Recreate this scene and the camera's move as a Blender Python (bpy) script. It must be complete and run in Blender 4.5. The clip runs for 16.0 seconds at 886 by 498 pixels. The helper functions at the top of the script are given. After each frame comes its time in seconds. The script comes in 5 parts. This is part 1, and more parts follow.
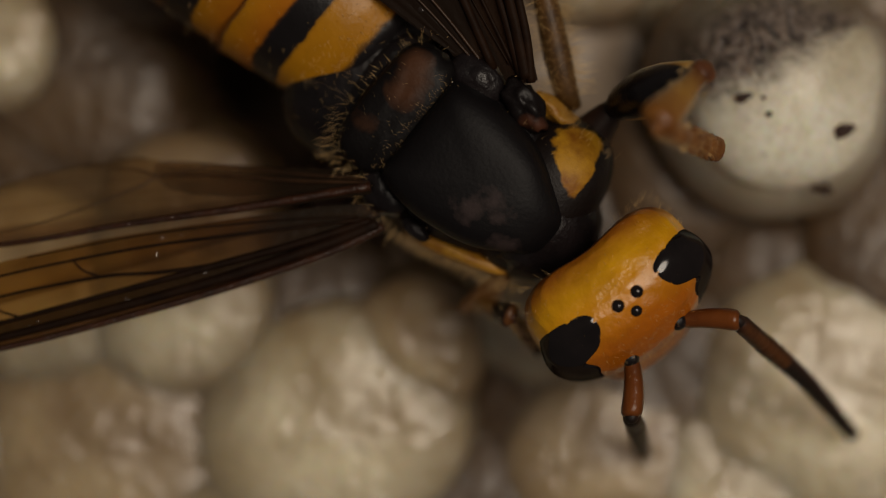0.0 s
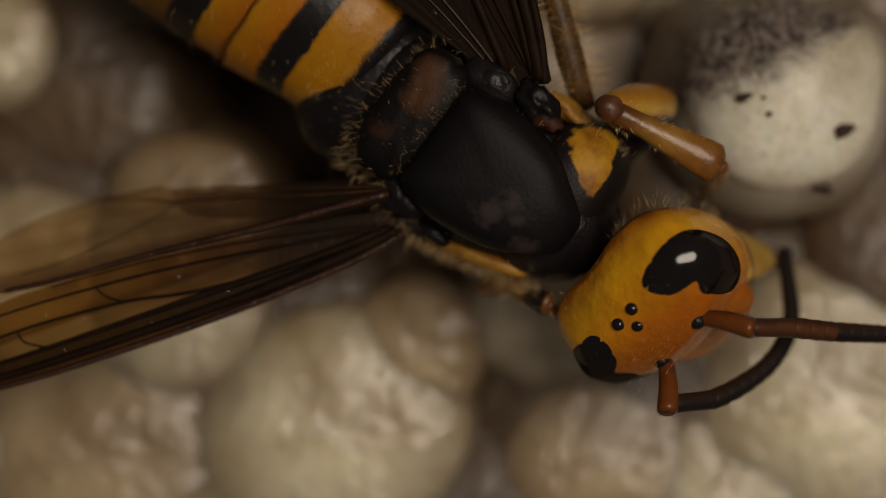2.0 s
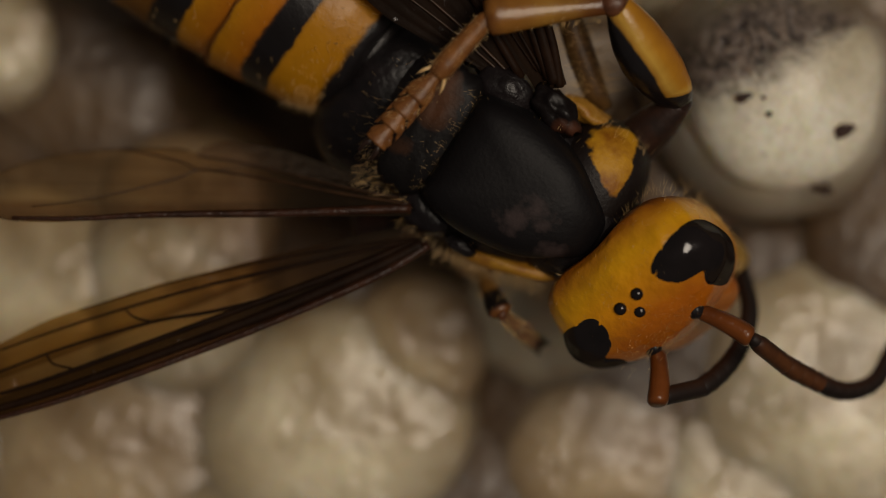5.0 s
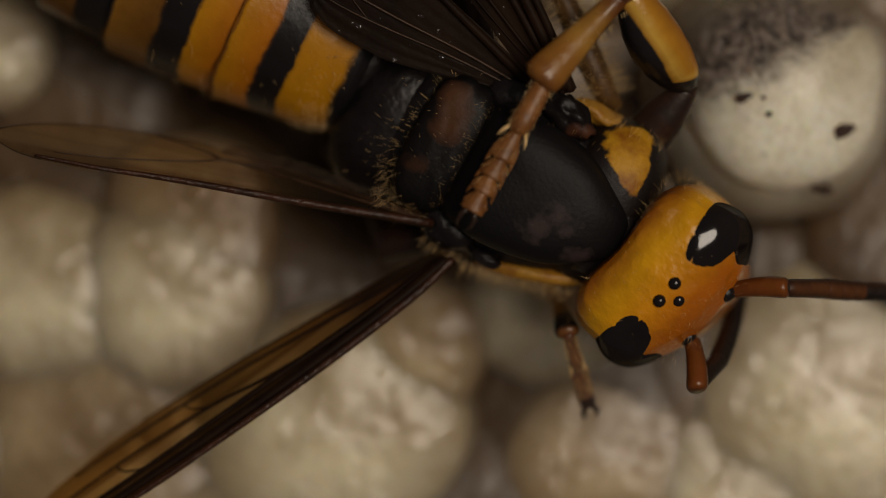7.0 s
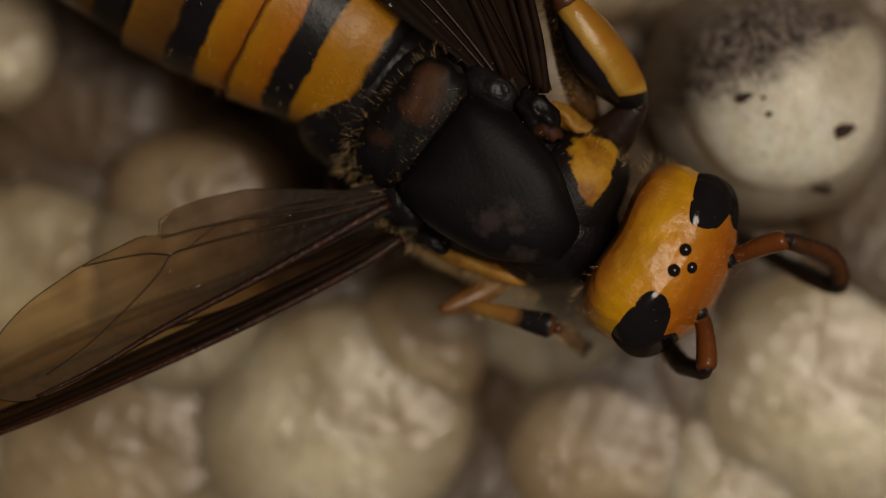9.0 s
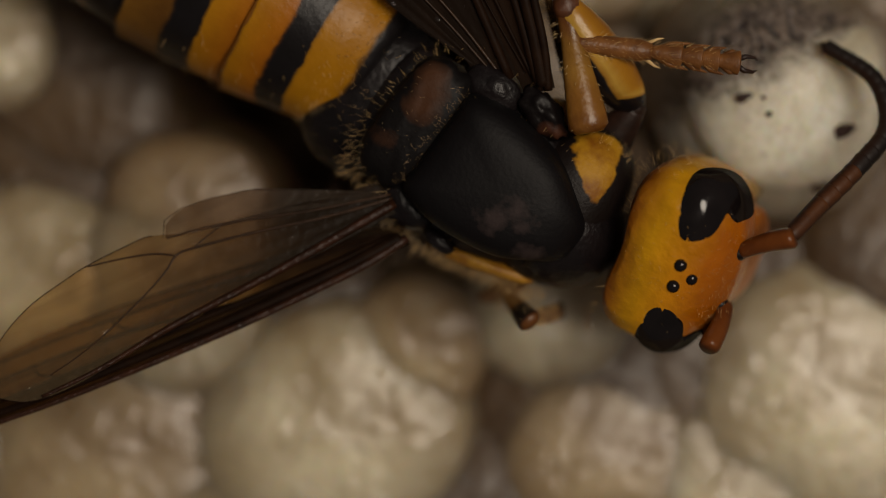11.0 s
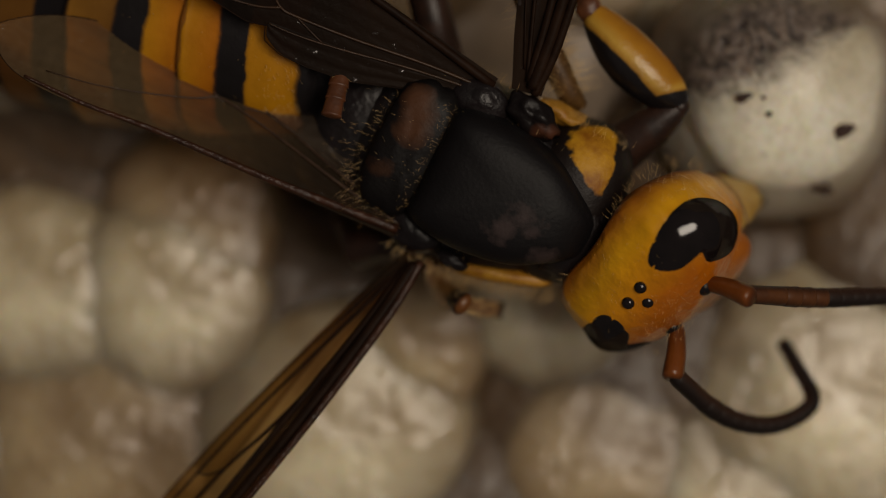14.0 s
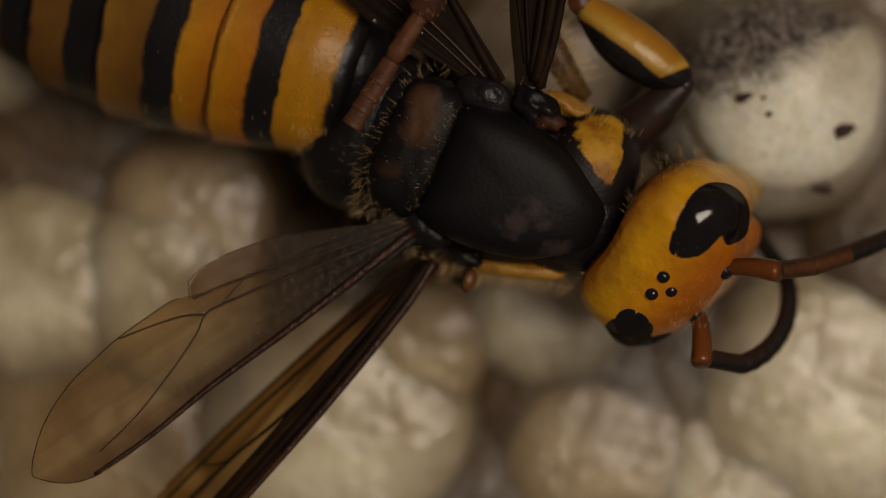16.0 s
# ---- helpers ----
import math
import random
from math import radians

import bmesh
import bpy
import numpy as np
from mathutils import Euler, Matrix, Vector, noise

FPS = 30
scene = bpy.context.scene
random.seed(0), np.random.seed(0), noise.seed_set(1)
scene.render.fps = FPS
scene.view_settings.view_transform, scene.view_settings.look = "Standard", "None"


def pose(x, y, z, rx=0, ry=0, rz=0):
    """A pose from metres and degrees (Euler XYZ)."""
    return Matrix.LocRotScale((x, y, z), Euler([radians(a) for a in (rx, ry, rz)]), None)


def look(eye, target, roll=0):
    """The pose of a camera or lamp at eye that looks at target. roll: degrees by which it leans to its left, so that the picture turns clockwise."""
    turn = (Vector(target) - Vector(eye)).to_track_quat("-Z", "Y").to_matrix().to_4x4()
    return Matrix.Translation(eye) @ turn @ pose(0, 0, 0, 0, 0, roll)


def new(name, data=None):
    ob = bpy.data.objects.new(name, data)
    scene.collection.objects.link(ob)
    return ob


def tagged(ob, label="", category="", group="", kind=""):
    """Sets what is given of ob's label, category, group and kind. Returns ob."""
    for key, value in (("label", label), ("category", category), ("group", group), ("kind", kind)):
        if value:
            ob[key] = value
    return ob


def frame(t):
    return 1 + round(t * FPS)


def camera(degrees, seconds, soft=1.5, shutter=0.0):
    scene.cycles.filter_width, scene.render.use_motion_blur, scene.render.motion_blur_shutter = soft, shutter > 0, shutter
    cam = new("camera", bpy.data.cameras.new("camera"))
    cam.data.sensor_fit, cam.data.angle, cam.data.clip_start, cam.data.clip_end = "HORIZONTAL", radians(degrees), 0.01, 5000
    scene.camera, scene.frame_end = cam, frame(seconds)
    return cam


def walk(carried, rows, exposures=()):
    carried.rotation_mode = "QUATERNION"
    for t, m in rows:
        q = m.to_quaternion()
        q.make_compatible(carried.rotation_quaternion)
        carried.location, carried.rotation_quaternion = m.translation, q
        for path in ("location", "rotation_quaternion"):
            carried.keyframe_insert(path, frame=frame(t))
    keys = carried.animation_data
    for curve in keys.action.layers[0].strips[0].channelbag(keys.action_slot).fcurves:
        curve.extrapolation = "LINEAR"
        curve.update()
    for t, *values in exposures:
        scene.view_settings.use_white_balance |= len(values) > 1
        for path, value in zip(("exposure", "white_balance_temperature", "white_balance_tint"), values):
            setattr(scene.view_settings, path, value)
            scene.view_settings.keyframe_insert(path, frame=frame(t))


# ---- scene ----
from mathutils import Quaternion
from mathutils.bvhtree import BVHTree

cam = camera(20, 16.0, soft=1.1)
cam.data.dof.use_dof = True
cam.data.dof.focus_distance = 0.112
cam.data.dof.aperture_fstop = 12.5
walk(cam, [(0.0, pose(0, 0, 0.12315)), (16.0, pose(0, 0, 0.12315))])

# ---- light: a filming lamp beside the lens, in a dim room ----
world = bpy.data.worlds.new("dim_room")
scene.world = world
world.use_nodes = True
world.node_tree.nodes["Background"].inputs["Color"].default_value = (1.0, 0.88, 0.8, 1)
world.node_tree.nodes["Background"].inputs["Strength"].default_value = 0.068
key = bpy.data.lights.new("film_lamp", "AREA")
key.shape, key.size, key.energy, key.color = "DISK", 0.085, 0.15, (1.0, 0.87, 0.72)
lamp = new("film_lamp", key)
lamp.matrix_basis = look((0.06, 0.015, 0.17), (0.0, 0.0, 0.008))

U = 0.000025  # the insect is drawn in fortieths of a millimetre
TOP = 0.012   # height of the back of the thorax above the comb's floor


# ---- materials ----
def nodes_of(name):
    m = bpy.data.materials.new(name)
    m.use_nodes = True
    t = m.node_tree
    return m, t, t.nodes["Principled BSDF"]


def noise_of(t, scale, detail=4.0, rough=0.55):
    co = t.nodes.new("ShaderNodeTexCoord")
    n = t.nodes.new("ShaderNodeTexNoise")
    n.inputs["Scale"].default_value, n.inputs["Detail"].default_value, n.inputs["Roughness"].default_value = scale, detail, rough
    t.links.new(co.outputs["Object"], n.inputs["Vector"])
    return n


def ramp_of(t, source, stops):
    r = t.nodes.new("ShaderNodeValToRGB")
    e = r.color_ramp.elements
    while len(e) < len(stops):
        e.new(0.5)
    for k, (p, c) in zip(e, stops):
        k.position, k.color = p, (*c, 1)
    t.links.new(source, r.inputs["Fac"])
    return r


def mixed(t, fac, a, b, mode="MIX"):
    m = t.nodes.new("ShaderNodeMix")
    m.data_type, m.blend_type = "RGBA", mode
    for value, slot in ((fac, 0), (a, 6), (b, 7)):
        if isinstance(value, (int, float)):
            m.inputs[slot].default_value = value
        elif isinstance(value, tuple):
            m.inputs[slot].default_value = (*value, 1)
        else:
            t.links.new(value, m.inputs[slot])
    return m.outputs[2]


def bump_of(t, p, height, strength, distance):
    b = t.nodes.new("ShaderNodeBump")
    b.inputs["Strength"].default_value, b.inputs["Distance"].default_value = strength, distance
    t.links.new(height, b.inputs["Height"])
    t.links.new(b.outputs["Normal"], p.inputs["Normal"])


def shell(name, dark, light, rough=0.35, large=350.0, fine=4000.0, bump=0.25, depth=0.00004, coat=0.0, gloss=0.5):
    """Cuticle: two colours in soft patches, with fine pits."""
    m, t, p = nodes_of(name)
    a, b = noise_of(t, large), noise_of(t, fine, 3.0)
    r = ramp_of(t, a.outputs["Fac"], [(0.35, dark), (0.68, light)])
    t.links.new(mixed(t, 0.35, r.outputs["Color"], mixed(t, b.outputs["Fac"], dark, light)), p.inputs["Base Color"])
    p.inputs["Roughness"].default_value = rough
    p.inputs["Coat Weight"].default_value = coat
    p.inputs["Specular IOR Level"].default_value = gloss
    p.inputs["Coat Roughness"].default_value = 0.18
    bump_of(t, p, b.outputs["Fac"], bump, depth)
    return m


def along(t, axis):
    co, s = t.nodes.new("ShaderNodeTexCoord"), t.nodes.new("ShaderNodeSeparateXYZ")
    t.links.new(co.outputs["Object"], s.inputs["Vector"])
    return s.outputs[axis]


def sums(t, a, b, how="ADD"):
    n = t.nodes.new("ShaderNodeMath")
    n.operation = how
    for i, v in enumerate((a, b)):
        if isinstance(v, (int, float)):
            n.inputs[i].default_value = v
        else:
            t.links.new(v, n.inputs[i])
    return n.outputs[0]


def graded(name, axis, low, high, stops, ragged=0.06, scale=1800.0, rough=0.35, bump=0.3, coat=0.0, pits=3500.0, tip=0.0, depth=0.00005):
    """Cuticle whose colours change along one axis of the part, from low to high, with ragged edges."""
    m, t, p = nodes_of(name)
    x = sums(t, sums(t, along(t, axis), -low * U), 1.0 / ((high - low) * U), "MULTIPLY")
    if tip:  # the last colour also wraps the near end of the part
        end = sums(t, sums(t, tip * U, along(t, 0), "SUBTRACT"), 1.0 / (60 * U), "MULTIPLY")
        x = sums(t, x, sums(t, end, 0.0, "MAXIMUM"))
    n = noise_of(t, scale, 4.0)
    x = sums(t, x, sums(t, sums(t, n.outputs["Fac"], -0.5), ragged, "MULTIPLY"))
    r = ramp_of(t, x, stops)
    b, g = noise_of(t, pits, 3.0), noise_of(t, 500.0, 3.0)
    shade = ramp_of(t, g.outputs["Fac"], [(0.3, (0.72, 0.68, 0.62)), (0.7, (1.0, 1.0, 1.0))])
    t.links.new(mixed(t, 1.0, r.outputs["Color"], shade.outputs["Color"], "MULTIPLY"), p.inputs["Base Color"])
    p.inputs["Roughness"].default_value, p.inputs["Coat Weight"].default_value = rough, coat
    p.inputs["Coat Roughness"].default_value, p.inputs["Specular IOR Level"].default_value = 0.13, 0.3
    bump_of(t, p, b.outputs["Fac"], bump, depth)
    return m


def membrane(name, tint, body, amount, scale, root, rough=0.3, crinkle=0.5, bands=(), dense=0.58):
    """A wing's film: dark and dense towards its root, clearer beyond the share dense of its length; bands: (y, tint) from the hind edge to the fore edge."""
    m, t, p = nodes_of(name)
    n = noise_of(t, scale, 3.0)
    c = ramp_of(t, n.outputs["Fac"], [(0.3, tuple(v * 0.7 for v in body)), (0.7, body)])
    far = ramp_of(t, sums(t, along(t, 0), 1.0 / (1000 * U), "MULTIPLY"), [(0.3 * dense, (0, 0, 0)), (dense, (1, 1, 1))])
    t.links.new(mixed(t, far.outputs["Color"], tuple(0.25 * v for v in root), c.outputs["Color"]), p.inputs["Base Color"])
    p.inputs["Roughness"].default_value, p.inputs["Specular IOR Level"].default_value = rough, 0.3 if rough < 0.4 else 0.12
    bump_of(t, p, n.outputs["Fac"], crinkle, 0.00016 * crinkle)
    co, stretch, crease = t.nodes.new("ShaderNodeTexCoord"), t.nodes.new("ShaderNodeMapping"), t.nodes.new("ShaderNodeTexNoise")
    stretch.inputs["Scale"].default_value = (0.05, 1.0, 1.0)
    crease.inputs["Scale"].default_value, crease.inputs["Detail"].default_value = 1500.0, 3.0
    t.links.new(co.outputs["Object"], stretch.inputs["Vector"])
    t.links.new(stretch.outputs["Vector"], crease.inputs["Vector"])
    streak = ramp_of(t, crease.outputs["Fac"], [(0.34, (0.76, 0.73, 0.7)), (0.6, (1.0, 1.0, 1.0))])
    film_tint = tint
    if bands:
        across = sums(t, sums(t, along(t, 1), 120 * U), 1.0 / (170 * U), "MULTIPLY")
        across = sums(t, across, sums(t, sums(t, crease.outputs["Fac"], -0.5), 0.08, "MULTIPLY"))
        film_tint = ramp_of(t, across, [((y + 120) / 170, v) for y, v in bands]).outputs["Color"]
    clear, both = t.nodes.new("ShaderNodeBsdfTransparent"), t.nodes.new("ShaderNodeMixShader")
    near = mixed(t, 1.0, film_tint, root, "MULTIPLY") if bands else root
    t.links.new(mixed(t, 1.0, mixed(t, far.outputs["Color"], near, film_tint), streak.outputs["Color"], "MULTIPLY"), clear.inputs["Color"])
    both.inputs[0].default_value = amount
    t.links.new(clear.outputs[0], both.inputs[1])
    t.links.new(p.outputs[0], both.inputs[2])
    gleam, wrinkle, wet = t.nodes.new("ShaderNodeBsdfGlossy"), t.nodes.new("ShaderNodeBump"), t.nodes.new("ShaderNodeAddShader")
    gleam.inputs["Roughness"].default_value = 0.1
    flecks = ramp_of(t, noise_of(t, 2200.0, 2.0).outputs["Fac"], [(0.66, (0, 0, 0)), (0.74, (0.07, 0.07, 0.07))])
    t.links.new(flecks.outputs["Color"], gleam.inputs["Color"])
    wrinkle.inputs["Strength"].default_value, wrinkle.inputs["Distance"].default_value = 1.0, 0.00022
    t.links.new(n.outputs["Fac"], wrinkle.inputs["Height"])
    t.links.new(wrinkle.outputs["Normal"], gleam.inputs["Normal"])
    t.links.new(both.outputs[0], wet.inputs[0])
    t.links.new(gleam.outputs[0], wet.inputs[1])
    t.links.new(wet.outputs[0], t.nodes["Material Output"].inputs["Surface"])
    return m


YELLOW, ORANGE, PITCH = (0.48, 0.21, 0.005), (0.46, 0.15, 0.005), (0.011, 0.0092, 0.0102)
black_shell = shell("black_cuticle", (0.0033, 0.0027, 0.003), (0.012, 0.008, 0.0085), 0.36, 700, 2200, 0.9, 0.00009, gloss=0.35)


def spotted_shell(name, spots, radius, dark, brown, rough=0.5, rag=0.6):
    """Black cuticle with soft brown spots at the given places."""
    m, t, p = nodes_of(name)
    co = t.nodes.new("ShaderNodeTexCoord")
    n, g = noise_of(t, 900.0), noise_of(t, 5000.0)
    near = None
    for s in spots:
        v = t.nodes.new("ShaderNodeVectorMath")
        v.operation, v.inputs[1].default_value = "DISTANCE", tuple(c * U for c in s)
        t.links.new(co.outputs["Object"], v.inputs[0])
        near = v.outputs["Value"] if near is None else sums(t, near, v.outputs["Value"], "MINIMUM")
    d = sums(t, sums(t, near, 1.0 / (radius * U), "MULTIPLY"), sums(t, sums(t, n.outputs["Fac"], rag, "MULTIPLY"), 0.3 - rag / 2))
    r = ramp_of(t, d, [(0.55, brown), (0.9, tuple((a + b) / 3 for a, b in zip(dark, brown))), (1.25, dark)])
    t.links.new(r.outputs["Color"], p.inputs["Base Color"])
    p.inputs["Roughness"].default_value, p.inputs["Specular IOR Level"].default_value = rough, 0.2
    bump_of(t, p, g.outputs["Fac"], 0.5, 0.00004)
    return m


scutum_shell = spotted_shell("dusty_black_cuticle", [(30, -34, 0), (118, -62, -20), (60, -10, 0)], 48, (0.005, 0.0041, 0.0047), (0.038, 0.026, 0.025), 0.55, 2.0)
scutellum_shell = spotted_shell("black_cuticle_with_brown_spots", [(-196, 40, -52), (-200, 66, -50), (-208, 88, -56), (-214, -50, -84)], 56, (0.004, 0.003, 0.003), (0.07, 0.028, 0.012))
wing_scale_shell = spotted_shell("black_cuticle_with_rust_tip", [(30, 140, -84), (8, 132, -80)], 28, (0.006, 0.004, 0.004), (0.07, 0.026, 0.014), 0.4)


def blotched_shell(name, centre, turn, reach, dark, low, high):
    """Black cuticle with one ragged yellow blotch."""
    m, t, p = nodes_of(name)
    co, place, size = t.nodes.new("ShaderNodeTexCoord"), t.nodes.new("ShaderNodeMapping"), t.nodes.new("ShaderNodeVectorMath")
    place.vector_type = "TEXTURE"
    place.inputs["Location"].default_value = [v * U for v in centre]
    place.inputs["Rotation"].default_value = (0, 0, radians(turn))
    place.inputs["Scale"].default_value = [v * U for v in reach]
    size.operation = "LENGTH"
    t.links.new(co.outputs["Object"], place.inputs["Vector"])
    apart, joined = t.nodes.new("ShaderNodeSeparateXYZ"), t.nodes.new("ShaderNodeCombineXYZ")
    t.links.new(place.outputs["Vector"], apart.inputs["Vector"])
    t.links.new(apart.outputs[0], joined.inputs[0])
    t.links.new(sums(t, apart.outputs[1], sums(t, sums(t, apart.outputs[0], 0.62, "MULTIPLY"), 1.0), "MULTIPLY"), joined.inputs[1])
    t.links.new(apart.outputs[2], joined.inputs[2])
    t.links.new(joined.outputs[0], size.inputs[0])
    n, g, pits = noise_of(t, 1000.0, 3.0), noise_of(t, 700.0, 4.0), noise_of(t, 5000.0, 3.0)
    edge = sums(t, size.outputs["Value"], sums(t, sums(t, n.outputs["Fac"], -0.5), 0.7, "MULTIPLY"))
    share = ramp_of(t, edge, [(0.88, (1, 1, 1)), (1.06, (0, 0, 0))])
    tone = ramp_of(t, g.outputs["Fac"], [(0.35, low), (0.62, high)])
    t.links.new(mixed(t, share.outputs["Color"], dark, tone.outputs["Color"]), p.inputs["Base Color"])
    p.inputs["Roughness"].default_value, p.inputs["Specular IOR Level"].default_value = 0.5, 0.25
    bump_of(t, p, pits.outputs["Fac"], 0.5, 0.00006)
    return m


pronotum_shell = blotched_shell("black_cuticle_with_yellow_blotch", (122, 132, -100), -56, (68, 39, 90), (0.009, 0.0055, 0.0045), (0.24, 0.085, 0.004), (0.5, 0.25, 0.012))
brown_shell = shell("brown_cuticle", (0.02, 0.007, 0.004), (0.085, 0.027, 0.013), 0.6, 900, 5000, 0.6, gloss=0.2)
tan_shell = shell("tan_cuticle", (0.03, 0.014, 0.006), (0.15, 0.075, 0.02), 0.45, 900, 5000, 0.7, gloss=0.3)
orange_shell = shell("orange_cuticle", (0.28, 0.066, 0.004), (0.45, 0.14, 0.006), 0.36, 700, 3000, 0.8, coat=0.05, gloss=0.35)
pale_shell = shell("pale_yellow_cuticle", (0.34, 0.17, 0.02), (0.58, 0.41, 0.1), 0.3, 600, 4000, 0.5, coat=0.3)
patch_shell = shell("yellow_patch_cuticle", (0.26, 0.1, 0.008), (0.5, 0.26, 0.022), 0.45, 1500, 4500, 0.7)


def bead(name, colour, shine, rough):
    """Black faceted eye: dull, with a little even shine."""
    m, t, p = nodes_of(name)
    base, sheen, both = t.nodes.new("ShaderNodeBsdfDiffuse"), t.nodes.new("ShaderNodeBsdfGlossy"), t.nodes.new("ShaderNodeMixShader")
    n = noise_of(t, 900.0)
    tone = ramp_of(t, n.outputs["Fac"], [(0.3, tuple(0.5 * v for v in colour)), (0.7, colour)])
    t.links.new(tone.outputs["Color"], base.inputs["Color"])
    sheen.inputs["Color"].default_value, sheen.inputs["Roughness"].default_value = (1, 1, 1, 1), rough
    both.inputs[0].default_value = shine
    t.links.new(base.outputs[0], both.inputs[1])
    t.links.new(sheen.outputs[0], both.inputs[2])
    t.links.new(both.outputs[0], t.nodes["Material Output"].inputs["Surface"])
    return m


eye_shell = bead("black_eye", (0.01, 0.007, 0.007), 0.045, 0.11)
# The brown back edge is the head's own, deepened with shading in its colour.
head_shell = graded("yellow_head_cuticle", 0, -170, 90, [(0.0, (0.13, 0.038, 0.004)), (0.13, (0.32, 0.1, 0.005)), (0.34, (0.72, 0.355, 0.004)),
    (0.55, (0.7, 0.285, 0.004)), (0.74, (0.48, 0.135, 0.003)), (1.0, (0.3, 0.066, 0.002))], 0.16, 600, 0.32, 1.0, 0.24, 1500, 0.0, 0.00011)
# Rear bands: the dimming under the overlying wings is put into this yellow.
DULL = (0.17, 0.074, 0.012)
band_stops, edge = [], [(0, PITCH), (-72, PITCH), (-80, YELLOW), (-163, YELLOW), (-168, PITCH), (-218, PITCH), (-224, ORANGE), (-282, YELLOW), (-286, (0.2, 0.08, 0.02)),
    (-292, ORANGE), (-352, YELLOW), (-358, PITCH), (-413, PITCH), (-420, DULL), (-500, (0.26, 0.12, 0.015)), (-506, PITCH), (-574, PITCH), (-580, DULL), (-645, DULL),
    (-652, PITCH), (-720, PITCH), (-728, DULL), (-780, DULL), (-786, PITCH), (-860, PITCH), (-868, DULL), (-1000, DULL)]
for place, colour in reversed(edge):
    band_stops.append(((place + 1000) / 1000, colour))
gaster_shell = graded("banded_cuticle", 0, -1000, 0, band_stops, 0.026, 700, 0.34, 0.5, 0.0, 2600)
femur_shell = graded("two_tone_leg_cuticle", 1, -48, 48, [(0.0, (0.13, 0.045, 0.007)), (0.14, (0.32, 0.125, 0.01)), (0.42, (0.45, 0.21, 0.016)), (0.62, (0.54, 0.32, 0.05)), (0.73, (0.38, 0.19, 0.025)), (0.78, PITCH), (1.0, PITCH)], 0.1, 700, 0.3, 0.6, 0.2, 3500, 50.0)
tibia_shell = graded("yellow_brown_leg_cuticle", 0, 0, 240, [(0.0, (0.1, 0.03, 0.008)), (0.18, (0.15, 0.055, 0.012)), (0.5, (0.3, 0.15, 0.024)), (0.8, (0.27, 0.115, 0.018)), (1.0, (0.13, 0.042, 0.01))], 0.5, 800, 0.3, 0.8, 0.25)
tarsus_shell = shell("brown_tarsus_cuticle", (0.1, 0.036, 0.01), (0.26, 0.105, 0.026), 0.36, 1400, 5000, 0.8, gloss=0.3)
ruddy_shell = shell("ruddy_leg_cuticle", (0.08, 0.026, 0.008), (0.28, 0.125, 0.03), 0.34, 900, 5000, 0.6, coat=0.08, gloss=0.35)
dark_kneed_shell = graded("yellow_brown_cuticle_with_black_end", 0, 0, 185, [(0.0, (0.14, 0.05, 0.012)), (0.3, (0.36, 0.18, 0.035)), (0.6, (0.28, 0.13, 0.028)), (0.68, PITCH), (0.94, PITCH), (1.0, (0.16, 0.06, 0.015))], 0.16, 1200, 0.35, 0.7, 0.08)
rust_shell = shell("rust_leg_cuticle", (0.05, 0.016, 0.006), (0.14, 0.046, 0.014), 0.42, 1200, 5000, 0.6)
dark_leg_shell = shell("dark_leg_cuticle", (0.01, 0.007, 0.006), (0.04, 0.017, 0.01), 0.4, 900, 5000, 0.6, coat=0.05, gloss=0.3)
# Rust above, near-black below: the antenna base's shading is put into its colour.
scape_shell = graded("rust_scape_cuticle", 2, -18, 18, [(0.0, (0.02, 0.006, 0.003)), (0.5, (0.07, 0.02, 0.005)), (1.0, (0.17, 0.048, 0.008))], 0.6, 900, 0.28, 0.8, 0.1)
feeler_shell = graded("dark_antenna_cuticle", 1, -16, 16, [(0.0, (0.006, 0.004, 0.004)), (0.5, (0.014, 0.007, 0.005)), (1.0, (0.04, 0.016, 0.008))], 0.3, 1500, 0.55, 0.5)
# Brown top over a dark underside: the top-lit look is in the colour.
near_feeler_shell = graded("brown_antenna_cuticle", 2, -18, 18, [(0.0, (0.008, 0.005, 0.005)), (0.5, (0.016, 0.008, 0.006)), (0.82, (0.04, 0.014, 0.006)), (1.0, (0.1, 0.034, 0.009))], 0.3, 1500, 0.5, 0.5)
hair_shell = shell("golden_hair", (0.6, 0.37, 0.14), (0.85, 0.6, 0.29), 0.22, 900, 5000, 0.0)
AMBER, CLEAR, SMOKE = (0.7, 0.46, 0.16), (0.8, 0.6, 0.3), (0.06, 0.038, 0.028)
fore_film = membrane("amber_wing_membrane", AMBER, (0.2, 0.1, 0.025), 0.16, 2500, (0.42, 0.3, 0.2), 0.3, 0.5,
    ((-118, (0.6, 0.43, 0.2)), (-60, AMBER), (-46, (0.4, 0.25, 0.1)), (-38, CLEAR), (-12, CLEAR), (-6, SMOKE), (20, SMOKE), (26, (0.2, 0.11, 0.07)), (44, (0.16, 0.085, 0.055))))
# Darker copy of the wing film: the left wings' shade is in its colour.
shaded_film = membrane("shaded_wing_membrane", (0.2, 0.13, 0.08), (0.007, 0.0045, 0.003), 0.55, 2500, (0.1, 0.06, 0.04), 0.5)
HAZE = (0.88, 0.71, 0.46)
hind_film = membrane("smoky_wing_membrane", HAZE, (0.4, 0.28, 0.15), 0.18, 2500, (0.36, 0.25, 0.16), 0.3, 0.5,
    ((-118, HAZE), (-4, (0.88, 0.76, 0.56)), (12, (0.5, 0.34, 0.2)), (44, (0.3, 0.18, 0.1))), 0.56)
